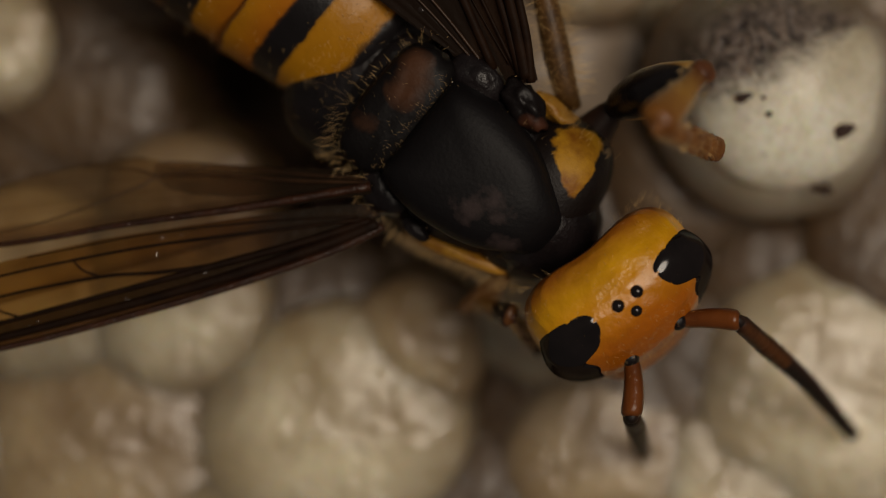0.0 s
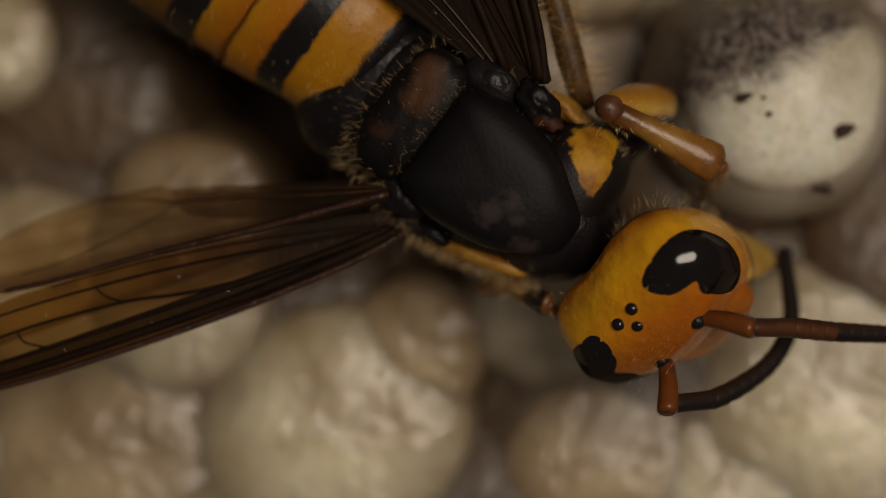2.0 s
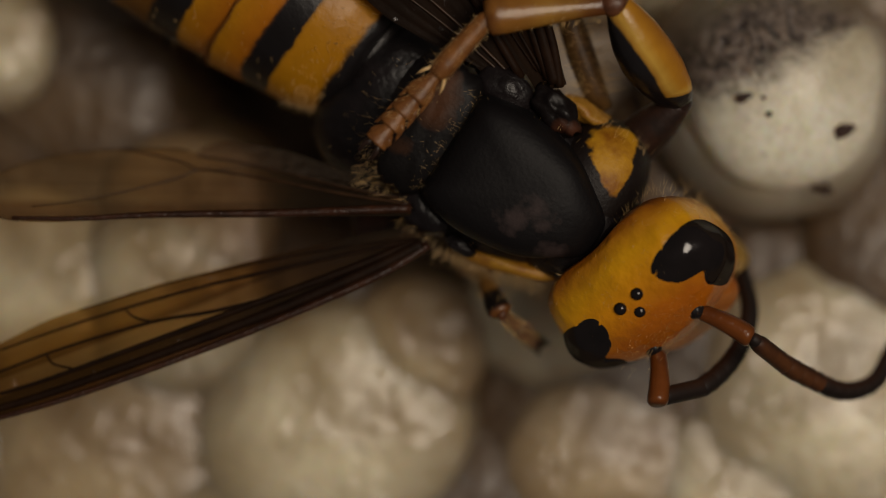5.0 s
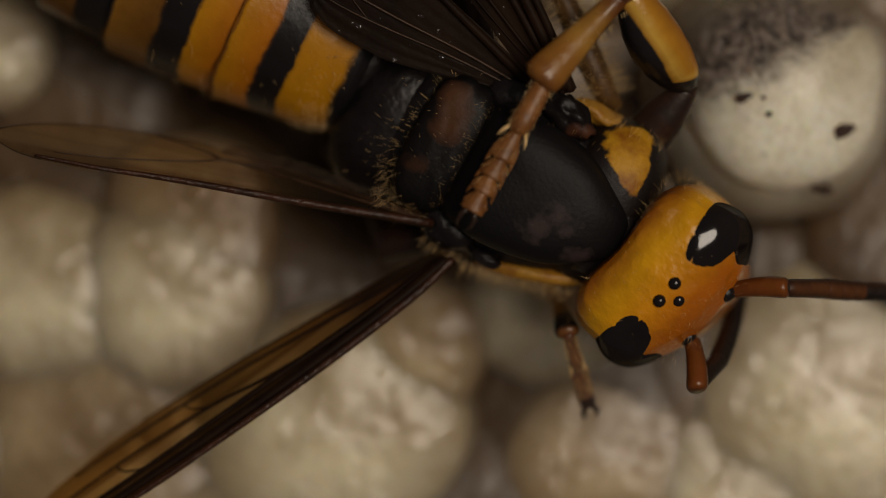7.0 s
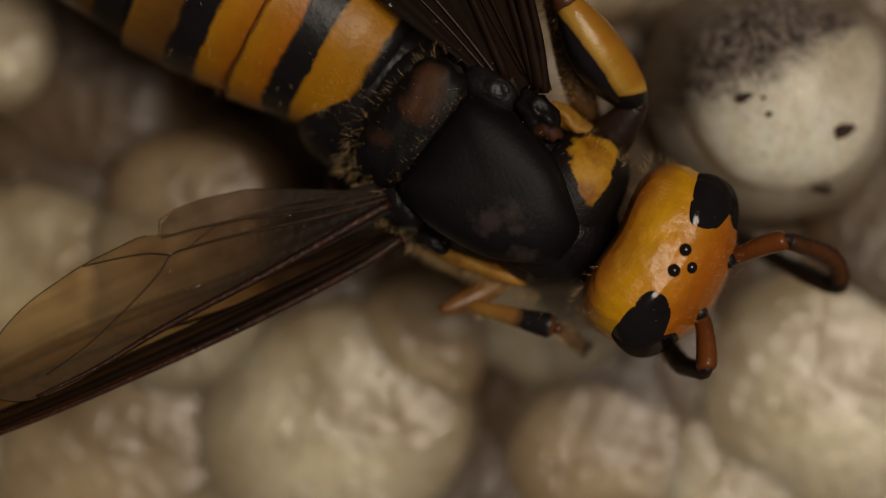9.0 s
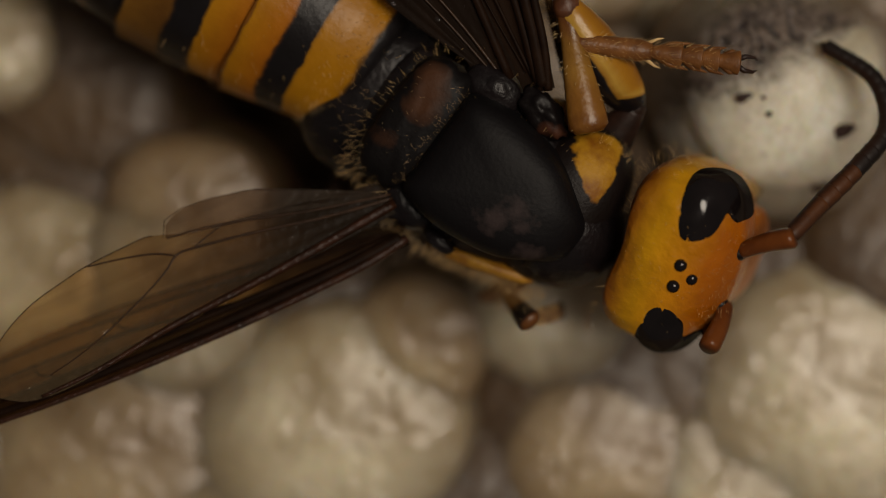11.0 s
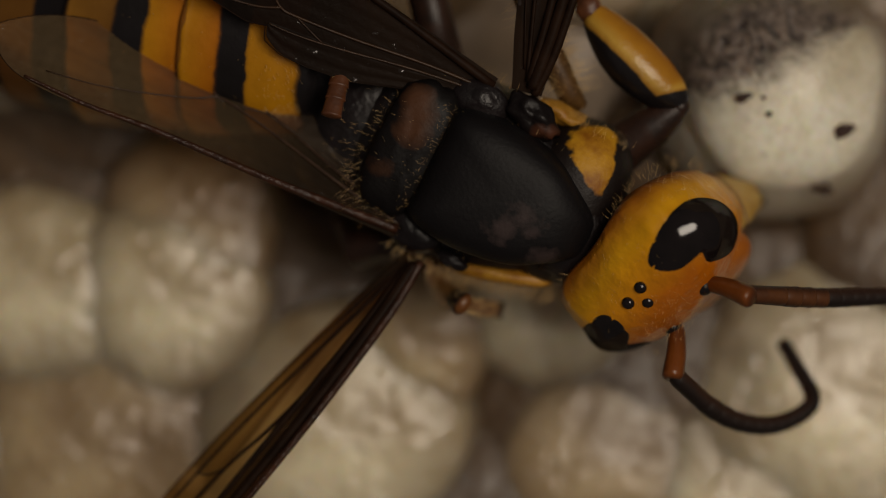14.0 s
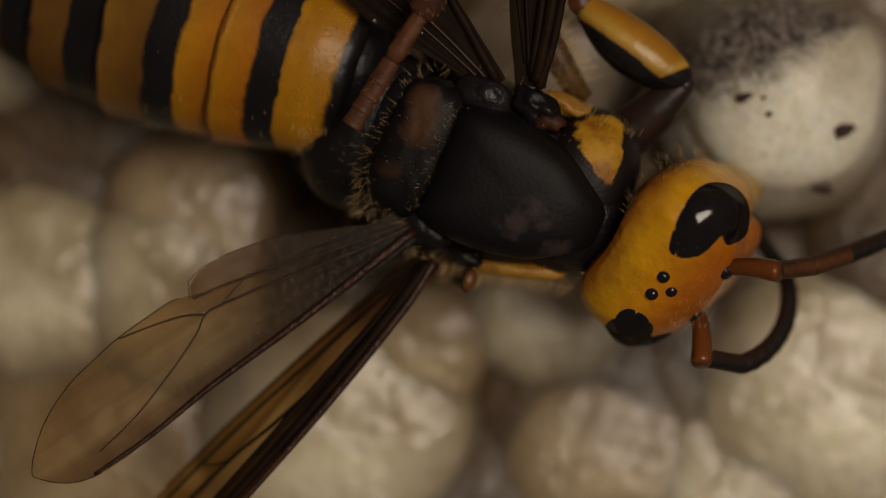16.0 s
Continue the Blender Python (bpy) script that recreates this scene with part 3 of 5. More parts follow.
def thorax_hair():
    rnd = random.Random(5)
    bm = bmesh.new()
    for _ in range(46):  # round the rear plates
        a = rnd.uniform(-1.4, -0.25)
        x, y = -225 - 50 * math.cos(a) * rnd.uniform(0.3, 1.3), 150 * math.sin(a)
        bristle(bm, (x, y, -80 + rnd.uniform(-40, 20)), (-0.8 + rnd.gauss(0, 0.3), y / 150 + rnd.gauss(0, 0.3), 0.15 + rnd.gauss(0, 0.2)), rnd.uniform(16, 34), 0.28, 0.04)
    for _ in range(40):  # bright tuft over the root of the near wings
        q = rnd.random() ** 0.6
        bristle(bm, (-240 + 125 * q + rnd.gauss(0, 14), -104 - 38 * q + rnd.gauss(0, 14), -70 - 25 * q + rnd.gauss(0, 8)), (-0.75 + rnd.gauss(0, 0.2), -0.6 + rnd.gauss(0, 0.25), 0.3), rnd.uniform(18, 38), 0.32, 0.05)
    for _ in range(80):  # long fine fringe round the rear of the thorax
        a = rnd.uniform(-2.0, 1.9)
        x, y = -205 - 55 * math.cos(a) + rnd.gauss(0, 8), 146 * math.sin(a) + rnd.gauss(0, 8)
        bristle(bm, (x, y, -105 + 35 * math.cos(a) * rnd.uniform(-1, 1)), (-math.cos(a) + rnd.gauss(0, 0.25), math.sin(a) + rnd.gauss(0, 0.25), 0.5 + rnd.gauss(0, 0.2)), rnd.uniform(14, 30), 0.4, 0.06)
    for _ in range(140):  # grey fuzz on the seam behind the scutum
        bristle(bm, (-148 + rnd.gauss(0, 10), rnd.uniform(-110, 110), -52 + rnd.gauss(0, 5)), (-0.6 + rnd.gauss(0, 0.5), rnd.gauss(0, 0.5), 0.35), rnd.uniform(5, 11), 0.18, 0.05)
    for _ in range(380):  # along the flanks and shoulders
        side = rnd.choice((1, -1, -1))
        x = rnd.uniform(-150, 170)
        bristle(bm, (x, side * (176 - 0.25 * max(0, x) * (side < 0) + rnd.uniform(-10, 4)), -118 + rnd.uniform(-30, 24)), (rnd.gauss(0, 0.25), side, 0.15 + rnd.gauss(0, 0.2)), rnd.uniform(12, 32), 0.24, 0.06)
    for _ in range(260):  # golden fringe under the yellow edge
        u = rnd.uniform(-1.2, 1.3)
        bristle(bm, (60 + 100 * u, -154 + 29 * u + rnd.uniform(-4, 10), -132 + rnd.uniform(-22, 12)), (rnd.gauss(0, 0.25), -1, 0.25 + rnd.gauss(0, 0.15)), rnd.uniform(14, 36), 0.26, 0.06)
    for _ in range(90):  # sparse silver down over the rear plates
        x, y = rnd.uniform(-330, -140), rnd.gauss(0, 70)
        z = -52 if x > -250 else -52 - (-250 - x) * 0.7
        bristle(bm, (x, y, z - (y / 130) ** 2 * 25), (-0.7 + rnd.gauss(0, 0.3), rnd.gauss(0, 0.3), 0.6), rnd.uniform(9, 18), 0.2, 0.05)
    for _ in range(60):  # short down on the scutum's rim
        a = rnd.uniform(0, 6.283)
        bristle(bm, (18 + 140 * math.cos(a), 130 * math.sin(a), -72 + rnd.uniform(-10, 10)), (math.cos(a), math.sin(a), 0.25), rnd.uniform(6, 13), 0.18, 0.05)
    part("hair", bm, hair_shell, hornet, "short golden hairs")["kind"] = "stuff"


palps = []


EYE_AT, EYE_SHORT, EYE_LONG = (-24, 124, -110), 57, 107


def eye_frame(side):
    """Centre and axes of one compound eye; its third axis is the long one."""
    long_axis = Vector((34, 46 * side, -190)).normalized()
    out = Vector((0.25, 0.95 * side, 0.28))
    out = (out - long_axis * out.dot(long_axis)).normalized()
    return Vector((EYE_AT[0], EYE_AT[1] * side, EYE_AT[2])), long_axis.cross(out) * side, out, long_axis


def eye_lens(skull, side):
    """A kidney-shaped lens that lies flush on the skull, with a notch towards the face."""
    centre, fore, out, down = eye_frame(side)
    seg, rows = 120, 22
    bm = bmesh.new()
    rings = []
    for j in range(rows + 1):
        r = min(1.0, j / (rows - 1))
        ring = []
        for k in range(seg if j else 1):
            a = 2 * math.pi * k / seg
            turn = (a + 0.36 + math.pi) % (2 * math.pi) - math.pi
            reach = 1 - 0.32 * math.exp(-(abs(turn) / 0.2) ** 2)
            u, v = math.cos(a) * r * reach * EYE_SHORT, math.sin(a) * r * reach * EYE_LONG
            u += 10 * (v / EYE_LONG) ** 2
            hit, lift = skull.ray_cast(centre + fore * u + down * v + out * 260, -out)[:2]
            rise = 18 * (1 - (r * reach) ** 2) if j < rows else -2.5
            ring.append(bm.verts.new((hit or centre + fore * u + down * v) + ((lift or out) + out * 0.5).normalized() * rise))
        rings.append(ring)
    for a, b in zip(rings, rings[1:]):
        for k in range(seg):
            q = [a[k % len(a)], b[k], b[(k + 1) % seg], a[(k + 1) % len(a)]]
            bm.faces.new(list(dict.fromkeys(q)))
    return bm


def build_head():
    rings = []
    levels = [(-4, -112, -66, 40), (-9, -136, -34, 95), (-18, -149, -12, 142), (-36, -156, 14, 174), (-70, -165, 40, 196), (-115, -168, 56, 202), (-170, -168, 52, 199),
        (-225, -161, 36, 187), (-275, -146, 14, 165), (-312, -120, -14, 128), (-330, -100, -34, 92), (-338, -80, -54, 40)]
    fine = np.linspace(0, len(levels) - 1, 68)
    for f in fine:
        z, back, front, wide = (np.interp(f, range(len(levels)), [v[i] for v in levels]) for i in range(4))
        mid, half = (back + front) / 2, (front - back) / 2
        ring = []
        for k in range(128):
            a = 2 * math.pi * k / 128
            c, s = math.cos(a), math.sin(a)
            p = 2.0 / (3.6 if c < 0 else 2.2)
            x = mid + half * math.copysign(abs(c) ** p, c)
            y = wide * math.copysign(abs(s) ** p, s)
            share = min(max((x - back) / max(front - back, 1), 0.0), 1.0)
            y *= 0.85 - 0.02 * share
            if c < 0:
                x += 14 * math.exp(-(y / 70) ** 2) * min(1.0, -2 * c)
            ring.append(Vector((x, y, z + 2.5 * noise.noise((x / 40, y / 40, z / 40)))))
        rings.append(ring)
    skull = lofted(rings)
    tree = BVHTree.FromBMesh(skull)
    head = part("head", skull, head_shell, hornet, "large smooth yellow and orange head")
    for side in (1, -1):
        part("eye", eye_lens(tree, side), eye_shell, head, "glossy black kidney-shaped eye")
        part("antenna_socket", blob((44, 54 * side, -116), (17, 17, 17), 14, 10), black_shell, head)
        part("ocellus", blob((-21, 21 * side, -17), (12, 12, 11), 18, 12), eye_shell, head, "black bead-like simple eye")
        jaw = limb(132, [(0, 60), (0.1, 64), (0.4, 56), (0.8, 37), (0.96, 25), (1, 15)], 0.42, 18)
        seam = limb(6, [(0, 62), (0.5, 65), (1, 62)], 0.45, 18)
        socket = Matrix.Translation((-80, 84 * side, -306)) @ Euler((0, radians(86), radians(-16 * side))).to_matrix().to_4x4() @ pose(0, 0, 0, 78)
        bmesh.ops.transform(seam, matrix=socket @ Matrix.Translation((14, 0, 0)), verts=seam.verts)
        part("jaw_hinge", seam, rust_shell, head, "brown jaw joint")
        bmesh.ops.transform(jaw, matrix=Matrix.Translation((-80, 84 * side, -300)) @ Euler((0, radians(86), radians(-16 * side))).to_matrix().to_4x4() @ pose(0, 0, 0, 78), verts=jaw.verts)
        part("mandible", jaw, pale_shell, head, "pale yellow jaw")
        tooth = limb(42, [(0, 26), (0.5, 18), (1, 4)], 0.6, 10)
        bmesh.ops.transform(tooth, matrix=Matrix.Translation((-60, 66 * side, -424)) @ Euler((0, radians(80), radians(-30 * side))).to_matrix().to_4x4(), verts=tooth.verts)
        part("jaw_tooth", tooth, dark_leg_shell, head, "black jaw tip")
        palps.append(part("palp", tube([(0, 0, 0), (50, 10, 0), (54, 8, 0), (104, -6, 0), (108, -6, 0), (150, 8, 0), (154, 8, 0), (190, 0, 0), (197, 0, 0)], [9, 8, 5, 7, 4.5, 6, 4, 5, 1.5], 10), rust_shell, head, "brown jointed mouth feeler"))
    part("ocellus", blob((1, 0, -33), (12, 12, 11), 18, 12), eye_shell, head, "black bead-like simple eye")
    part("clypeus", blob((-2, 0, -222), (47, 98, 96), 32, 24, shape=box_round(3.0)), orange_shell, head, "orange face plate")
    rnd = random.Random(9)
    bm = bmesh.new()
    for _ in range(210):  # fringe behind the cheeks
        side = rnd.choice((1, -1, -1))
        z = rnd.uniform(-300, -50)
        wide = np.interp(z, [-300, -225, -115, -50], [118, 155, 168, 156])
        x = rnd.uniform(-150, -70)
        bristle(bm, (x, side * (wide - 8), z), (-0.5 + rnd.gauss(0, 0.3), side, rnd.gauss(0, 0.25)), rnd.uniform(10, 26), 0.4, 0.06)
    for _ in range(110):  # fringe along the back edge
        f = rnd.uniform(2.0, 7.0)
        z, back, front, wide = (np.interp(f, range(len(levels)), [v[i] for v in levels]) for i in range(4))
        y = rnd.choice((1, -1)) * rnd.uniform(0.45, 0.97)
        bristle(bm, (back + 4 + 14 * math.exp(-(y * wide / 70) ** 2), 0.85 * y * wide, z), (-0.8 + rnd.gauss(0, 0.2), y * 0.7 + rnd.gauss(0, 0.2), 0.25), rnd.uniform(10, 26), 0.22, 0.05)
    for _ in range(190):  # golden fuzz on the outer cheeks
        side = rnd.choice((1, -1))
        at = Vector((rnd.uniform(-125, -30), 0, rnd.triangular(-280, -80, -200)))
        p, n = tree.ray_cast(at + Vector((0, side * 600, 0)), Vector((0, -side, 0)))[:2]
        if p and n:
            bristle(bm, p, n + Vector((rnd.gauss(0.2, 0.25), 0, rnd.gauss(0.25, 0.25))), rnd.uniform(16, 36), 0.5, 0.06)
    for _ in range(900):  # fine down all over
        way = Vector((rnd.gauss(0, 1), rnd.gauss(0, 1), rnd.gauss(0.2, 1))).normalized()
        p, n = tree.ray_cast(Vector((-60, 0, -170)) + way * 600, -way)[:2]
        if p and n:
            bristle(bm, p, n + Vector((0.5 + rnd.gauss(0, 0.3), rnd.gauss(0, 0.3), rnd.gauss(0, 0.3))), rnd.uniform(5, 12), 0.24)
    for _ in range(130):  # down on the brow
        x, y = rnd.uniform(20, 75), rnd.gauss(0, 45)
        bristle(bm, (x, y, -22 - 0.9 * max(0, x + 10)), (0.5, y / 120, 0.9), rnd.uniform(7, 17), 0.2)
    part("hair", bm, hair_shell, head, "short golden hairs")["kind"] = "stuff"
    return head


def build_gaster():
    base = part("abdomen", blob((-55, 0, 0), (58, 118, 105), 32, 20), black_shell, hornet, "banded black and yellow abdomen")
    wide = [(0, 34), (-25, 102), (-60, 148), (-120, 175), (-285, 205), (-400, 220), (-500, 224), (-650, 212), (-800, 166), (-920, 92), (-985, 34), (-1000, 8)]
    xs, ws = [-a for a, _ in wide], [b for _, b in wide]
    cuts = [(-50, -290), (-280, -508), (-500, -655), (-646, -790), (-780, -880), (-870, -1000)]
    for i, (a, b) in enumerate(cuts):
        rings = []
        for s in np.linspace(0, 1, 24):
            x = a + (b - a) * s
            w = np.interp(-x, xs, ws) + 5 * s + (2.5 if s > 0.97 else 0) - (i > 0) * 4 * (1 - s)
            rings.append([Vector((x + 6 * noise.noise((math.cos(2 * math.pi * k / 64) * 3, i, math.sin(2 * math.pi * k / 64) * 3)), w * math.cos(2 * math.pi * k / 64), 0.86 * w * math.sin(2 * math.pi * k / 64))) for k in range(64)])
        w = np.interp(-b, xs, ws) - 8
        rings.append([Vector((b + 3, w * math.cos(2 * math.pi * k / 64), 0.86 * w * math.sin(2 * math.pi * k / 64))) for k in range(64)])
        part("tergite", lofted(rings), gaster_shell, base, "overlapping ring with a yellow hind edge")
    rnd = random.Random(12)
    bm = bmesh.new()
    for _ in range(700):
        x = -rnd.triangular(66, 150, 84) if rnd.random() < 0.75 else -rnd.uniform(130, 420)
        a = rnd.uniform(-0.5, 3.6)
        w = np.interp(-x, xs, ws)
        bristle(bm, (x, w * math.cos(a), 0.86 * w * math.sin(a)), (0.6, math.cos(a), math.sin(a)), rnd.uniform(8, 20), 0.4)
    part("hair", bm, hair_shell, base, "short pale hairs")["kind"] = "stuff"
    return base


def soft(edge, x, length):
    """An edge's height at x, with its corners rounded off."""
    reach = min(26.0, max(1.0, length - x))
    return float(np.mean([np.interp(x + d * reach, *zip(*edge)) for d in (-1, -0.66, -0.33, 0, 0.33, 0.66, 1)]))


def film(lead, trail, length, flute=4.0, flip=1, n=70, m=16):
    """A wing's sheet along x between its leading and trailing edges, fluted like a fan."""
    bm = bmesh.new()
    rows = []
    for i in range(n + 1):
        x = length * i / n
        a, b = soft(lead, x, length), soft(trail, x, length)
        rows.append([bm.verts.new((x, flip * (a + (b - a) * j / m), flute * math.sin(j * 1.9) * min(1, x / 80))) for j in range(m + 1)])
    for a, b in zip(rows, rows[1:]):
        for j in range(m):
            bm.faces.new((a[j], a[j + 1], b[j + 1], b[j]))
    return bm


def vein(wing, points, r0, r1, flip, material=None, lift=3.0):
    pts, line = [], [Vector(p) for p in points]
    for i in range(len(line) - 1):
        p0, p1, p2, p3 = (line[min(max(k, 0), len(line) - 1)] for k in range(i - 1, i + 3))
        for q in np.linspace(0, 1, 7)[:-1]:
            c = 0.5 * (2 * p1 + (p2 - p0) * q + (2 * p0 - 5 * p1 + 4 * p2 - p3) * q * q + (3 * p1 - p0 - 3 * p2 + p3) * q ** 3)
            pts.append((c.x, flip * c.y, lift))
    pts.append((points[-1][0], flip * points[-1][1], lift))
    part("vein", tube(pts, np.linspace(r0, r1, len(pts)), 8), material or vein_shell, wing)


def forewing(flip):
    lead = [(0, 20), (100, 34), (300, 44), (500, 44), (700, 40), (850, 26), (950, 2), (1000, -22)]
    trail = [(0, -34), (100, -56), (300, -82), (500, -106), (700, -116), (850, -100), (950, -66), (1000, -26)]
    wing = part("forewing", film(lead, trail, 1000, 0.8, flip), fore_film if flip > 0 else shaded_film, hornet, "long folded smoky amber forewing")
    vein(wing, [(0, 8), (100, 28), (300, 40), (500, 42), (700, 38), (860, 24), (960, 0)], 9, 4, flip, costa_shell if flip > 0 else None)
    vein(wing, [(10, 2), (120, 14), (300, 22), (500, 22), (760, 16), (930, -2), (985, -18)], 13, 4, flip)
    vein(wing, [(20, -6), (150, -2), (330, -4), (520, -6), (760, -10), (940, -26)], 9, 2.5, flip)
    vein(wing, [(320, -6), (420, -20), (520, -40), (700, -54), (900, -52)], 4, 2.2, flip)
    vein(wing, [(30, -12), (200, -38), (420, -70), (640, -88), (800, -92)], 4, 1.8, flip)
    vein(wing, [(40, -20), (200, -56), (420, -92), (640, -110)], 2.2, 1.3, flip)
    vein(wing, [(520, -40), (548, -60), (560, -80)], 2.2, 1.8, flip)
    vein(wing, [(680, -8), (716, -32), (722, -54)], 2.2, 1.8, flip)
    return wing


def hindwing(flip):
    lead = [(0, 26), (120, 30), (460, 38), (658, 54), (730, 50), (775, 32), (800, 8), (812, -15)]
    trail = [(0, -36), (70, -48), (200, -76), (396, -116), (413, -134), (549, -133), (660, -116), (725, -92), (775, -60), (800, -36), (812, -18)]
    wing = part("hindwing", film(lead, trail, 812, 0.6, flip), hind_film if flip > 0 else shaded_film, hornet, "clear smoky hindwing with dark veins")
    lobe_lead = [(0, -12), (70, -28), (200, -66), (396, -112)]
    lobe_trail = [(0, -14), (69, -49), (222, -127), (300, -146), (352, -152), (385, -146), (400, -118)]
    bm = film(lobe_lead, lobe_trail, 399, 1.2, flip, 40, 8)
    tube([(x, flip * y, 0) for x, y in ((12, -14), (69, -49), (145, -90), (222, -127), (300, -146), (352, -152), (388, -145), (404, -116))], [0.9] * 8, 6, bm)
    lobe = part("wing_lobe", bm, lobe_film if flip > 0 else shaded_film, wing)
    vein(wing, [(0, 10), (230, 26), (460, 34), (600, 46), (720, 46)], 9, 3, flip, costa_shell if flip > 0 else None)
    vein(wing, [(0, 0), (120, -22), (260, -56), (360, -76), (396, -78), (430, -58), (500, -30), (600, 2), (690, 18)], 3.0, 0.9, flip, thin_vein_shell)
    vein(wing, [(396, -78), (430, -98), (480, -114), (548, -130)], 2.0, 1.4, flip, thin_vein_shell)
    vein(wing, [(0, -8), (140, -44), (260, -82), (340, -104), (398, -114)], 2.4, 1.1, flip, thin_vein_shell)
    vein(wing, [(300, -92), (335, -84), (362, -77)], 1.3, 1.1, flip, thin_vein_shell)
    rim = [(x, soft(trail, x, 812)) for x in range(420, 812, 14)] + [(812, -16)] + [(x, soft(lead, x, 812)) for x in range(806, 700, -14)]
    vein(wing, rim, 1.0, 0.8, flip, None, 0)
    return wing, lobe


def make_leg(sizes, widths, cloths, label, barbed=True, toe=None):
    """Thigh, shin and jointed foot, each along x from its joint."""
    thigh = part("femur", limb(sizes[0], [(0, 0.3 * widths[0]), (0.05, 0.5 * widths[0]), (0.15, 0.74 * widths[0]), (0.32, 0.95 * widths[0]), (0.5, widths[0]), (0.68, 0.92 * widths[0]), (0.85, 0.7 * widths[0]), (0.95, 0.52 * widths[0]), (1, 0.34 * widths[0])], 0.85, 18, 0.16 * widths[0]), cloths[0], hornet, label + " thigh")
    shin = part("tibia", limb(sizes[1], [(0, 0.5 * widths[1]), (0.06, 0.66 * widths[1]), (0.3, 0.72 * widths[1]), (0.62, 1.02 * widths[1]), (0.86, 1.24 * widths[1]), (0.96, 1.26 * widths[1]), (0.985, 1.16 * widths[1]), (1, 0.85 * widths[1])], 0.66, 16), cloths[1], hornet, label + " shin")
    part("knee", blob((5, 0, 0), (0.95 * widths[1], 0.86 * widths[1], 0.76 * widths[1]), 18, 12, shape=lumpy(0.12, 1.5, 2)), rust_shell if barbed else dark_leg_shell, shin)
    first = sizes[2] * 0.46
    foot = part("tarsus", limb(first, [(0, 0.6 * widths[2]), (0.1, 0.8 * widths[2]), (0.85, widths[2]), (1, 0.7 * widths[2])], 0.75, 12), cloths[2], hornet, label + " foot")
    x = first
    for k, share in enumerate((0.16, 0.12, 0.1, 0.12)):
        n = sizes[2] * share
        bm = limb(n * 1.12, [(0, (0.55 if barbed else 0.9) * widths[2]), (0.3, (0.72 if barbed else 0.95) * widths[2]), (0.75, 1.0 * widths[2]), (0.95, 1.08 * widths[2]), (1, 0.7 * widths[2])], 0.6, 12)
        for s in (1, -1) if barbed else ():  # a barbed lobe on either side, longest on the second to the fourth
            tip = n * (1.25 if k < 3 else 0.9)
            tube([(0.35 * n, 0.5 * s * widths[2], -1), (0.7 * n, 0.86 * s * widths[2], -2), (tip, (1.08 if k < 3 else 0.9) * s * widths[2], -3), (tip + 7, (1.16 if k < 3 else 0.95) * s * widths[2], -4)], [6, 6, 2.6, 0.6], 8, bm)
        bmesh.ops.translate(bm, vec=(x, 0, 0), verts=bm.verts)
        part("tarsomere", bm, toe if toe and k == 3 else cloths[2], foot, "black last foot joint" if toe and k == 3 else "")
        x += n
    for s in (1, -1) if barbed else ():
        part("spur", tube([(first - 8, 0.7 * s * widths[2], -2), (first + 8, 1.15 * s * widths[2], -4), (first + 20, 1.3 * s * widths[2], -6)], [4, 2.6, 0.5], 8), hair_shell, foot, "pale pointed spur")
        part("claw", tube([(x - 2, 5 * s, 0), (x + 14, 13 * s, -2), (x + 29, 13 * s, -8), (x + 38, 8 * s, -15)], [5.5, 5, 3.4, 0.8], 8), dark_leg_shell, foot, "dark hooked claw")
    rnd = random.Random(int(sizes[0]))
    bm = bmesh.new()
    for _ in range(90):
        a, q = rnd.uniform(0, 6.283), rnd.uniform(0.1, 0.95)
        bristle(bm, (q * sizes[1], 0.9 * widths[1] * math.cos(a), 0.7 * widths[1] * math.sin(a)), (0.5, math.cos(a), math.sin(a)), rnd.uniform(7, 16), 0.6)
    part("hair", bm, hair_shell, shin)["kind"] = "stuff"
    bm = bmesh.new()
    for _ in range(380 if barbed else 24):
        a, q = rnd.uniform(0, 6.283), rnd.uniform(0.05, 0.9)
        bristle(bm, (q * sizes[2] * 0.9, 0.85 * widths[2] * math.cos(a), 0.6 * widths[2] * math.sin(a)), (0.9, math.cos(a), math.sin(a)), rnd.uniform(6, 15), 0.34)
    part("hair", bm, hair_shell, foot)["kind"] = "stuff"
    return thigh, shin, foot


RINGS = (16, 86) + tuple(n / 2 for n in (62, 58, 54, 50, 46, 42, 38, 34) for _ in range(2)) + (34,)  # lengths of an antenna's rings


def capsule(length, r, end=1.0):
    """An antenna's ring along x, with round ends that reach into its neighbours."""
    rings = []
    shares = [(-0.85 * r, 0.5), (-0.55 * r, 0.82), (0, 0.96), (0.05 * length, 0.99), (0.5 * length, 1.0), (0.9 * length, 1.04), (0.97 * length, 1.04), (length, end), (length + 0.45 * r, 0.8 * end), (length + 0.75 * r, 0.45 * end)]
    for x, w in shares:
        rings.append([Vector((x, w * r * math.cos(k * math.pi / 8), w * r * math.sin(k * math.pi / 8))) for k in range(16)])
    return lofted(rings)


def feeler(head, side):
    """Scape and flagellum rings of one antenna."""
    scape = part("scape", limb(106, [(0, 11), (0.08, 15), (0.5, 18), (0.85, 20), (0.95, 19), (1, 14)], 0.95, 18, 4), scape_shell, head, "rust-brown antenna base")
    rings = []
    for k, n in enumerate(RINGS):
        r = 13 if k == 0 else 17 if k == 1 else 18.5 - 4.5 * (k - 2) / 16
        bm = capsule(n, r, 0.5 if k == len(RINGS) - 1 else 0.97)
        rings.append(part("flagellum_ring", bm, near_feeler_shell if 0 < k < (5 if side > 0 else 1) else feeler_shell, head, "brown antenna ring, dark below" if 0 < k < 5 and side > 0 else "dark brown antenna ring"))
    return scape, rings


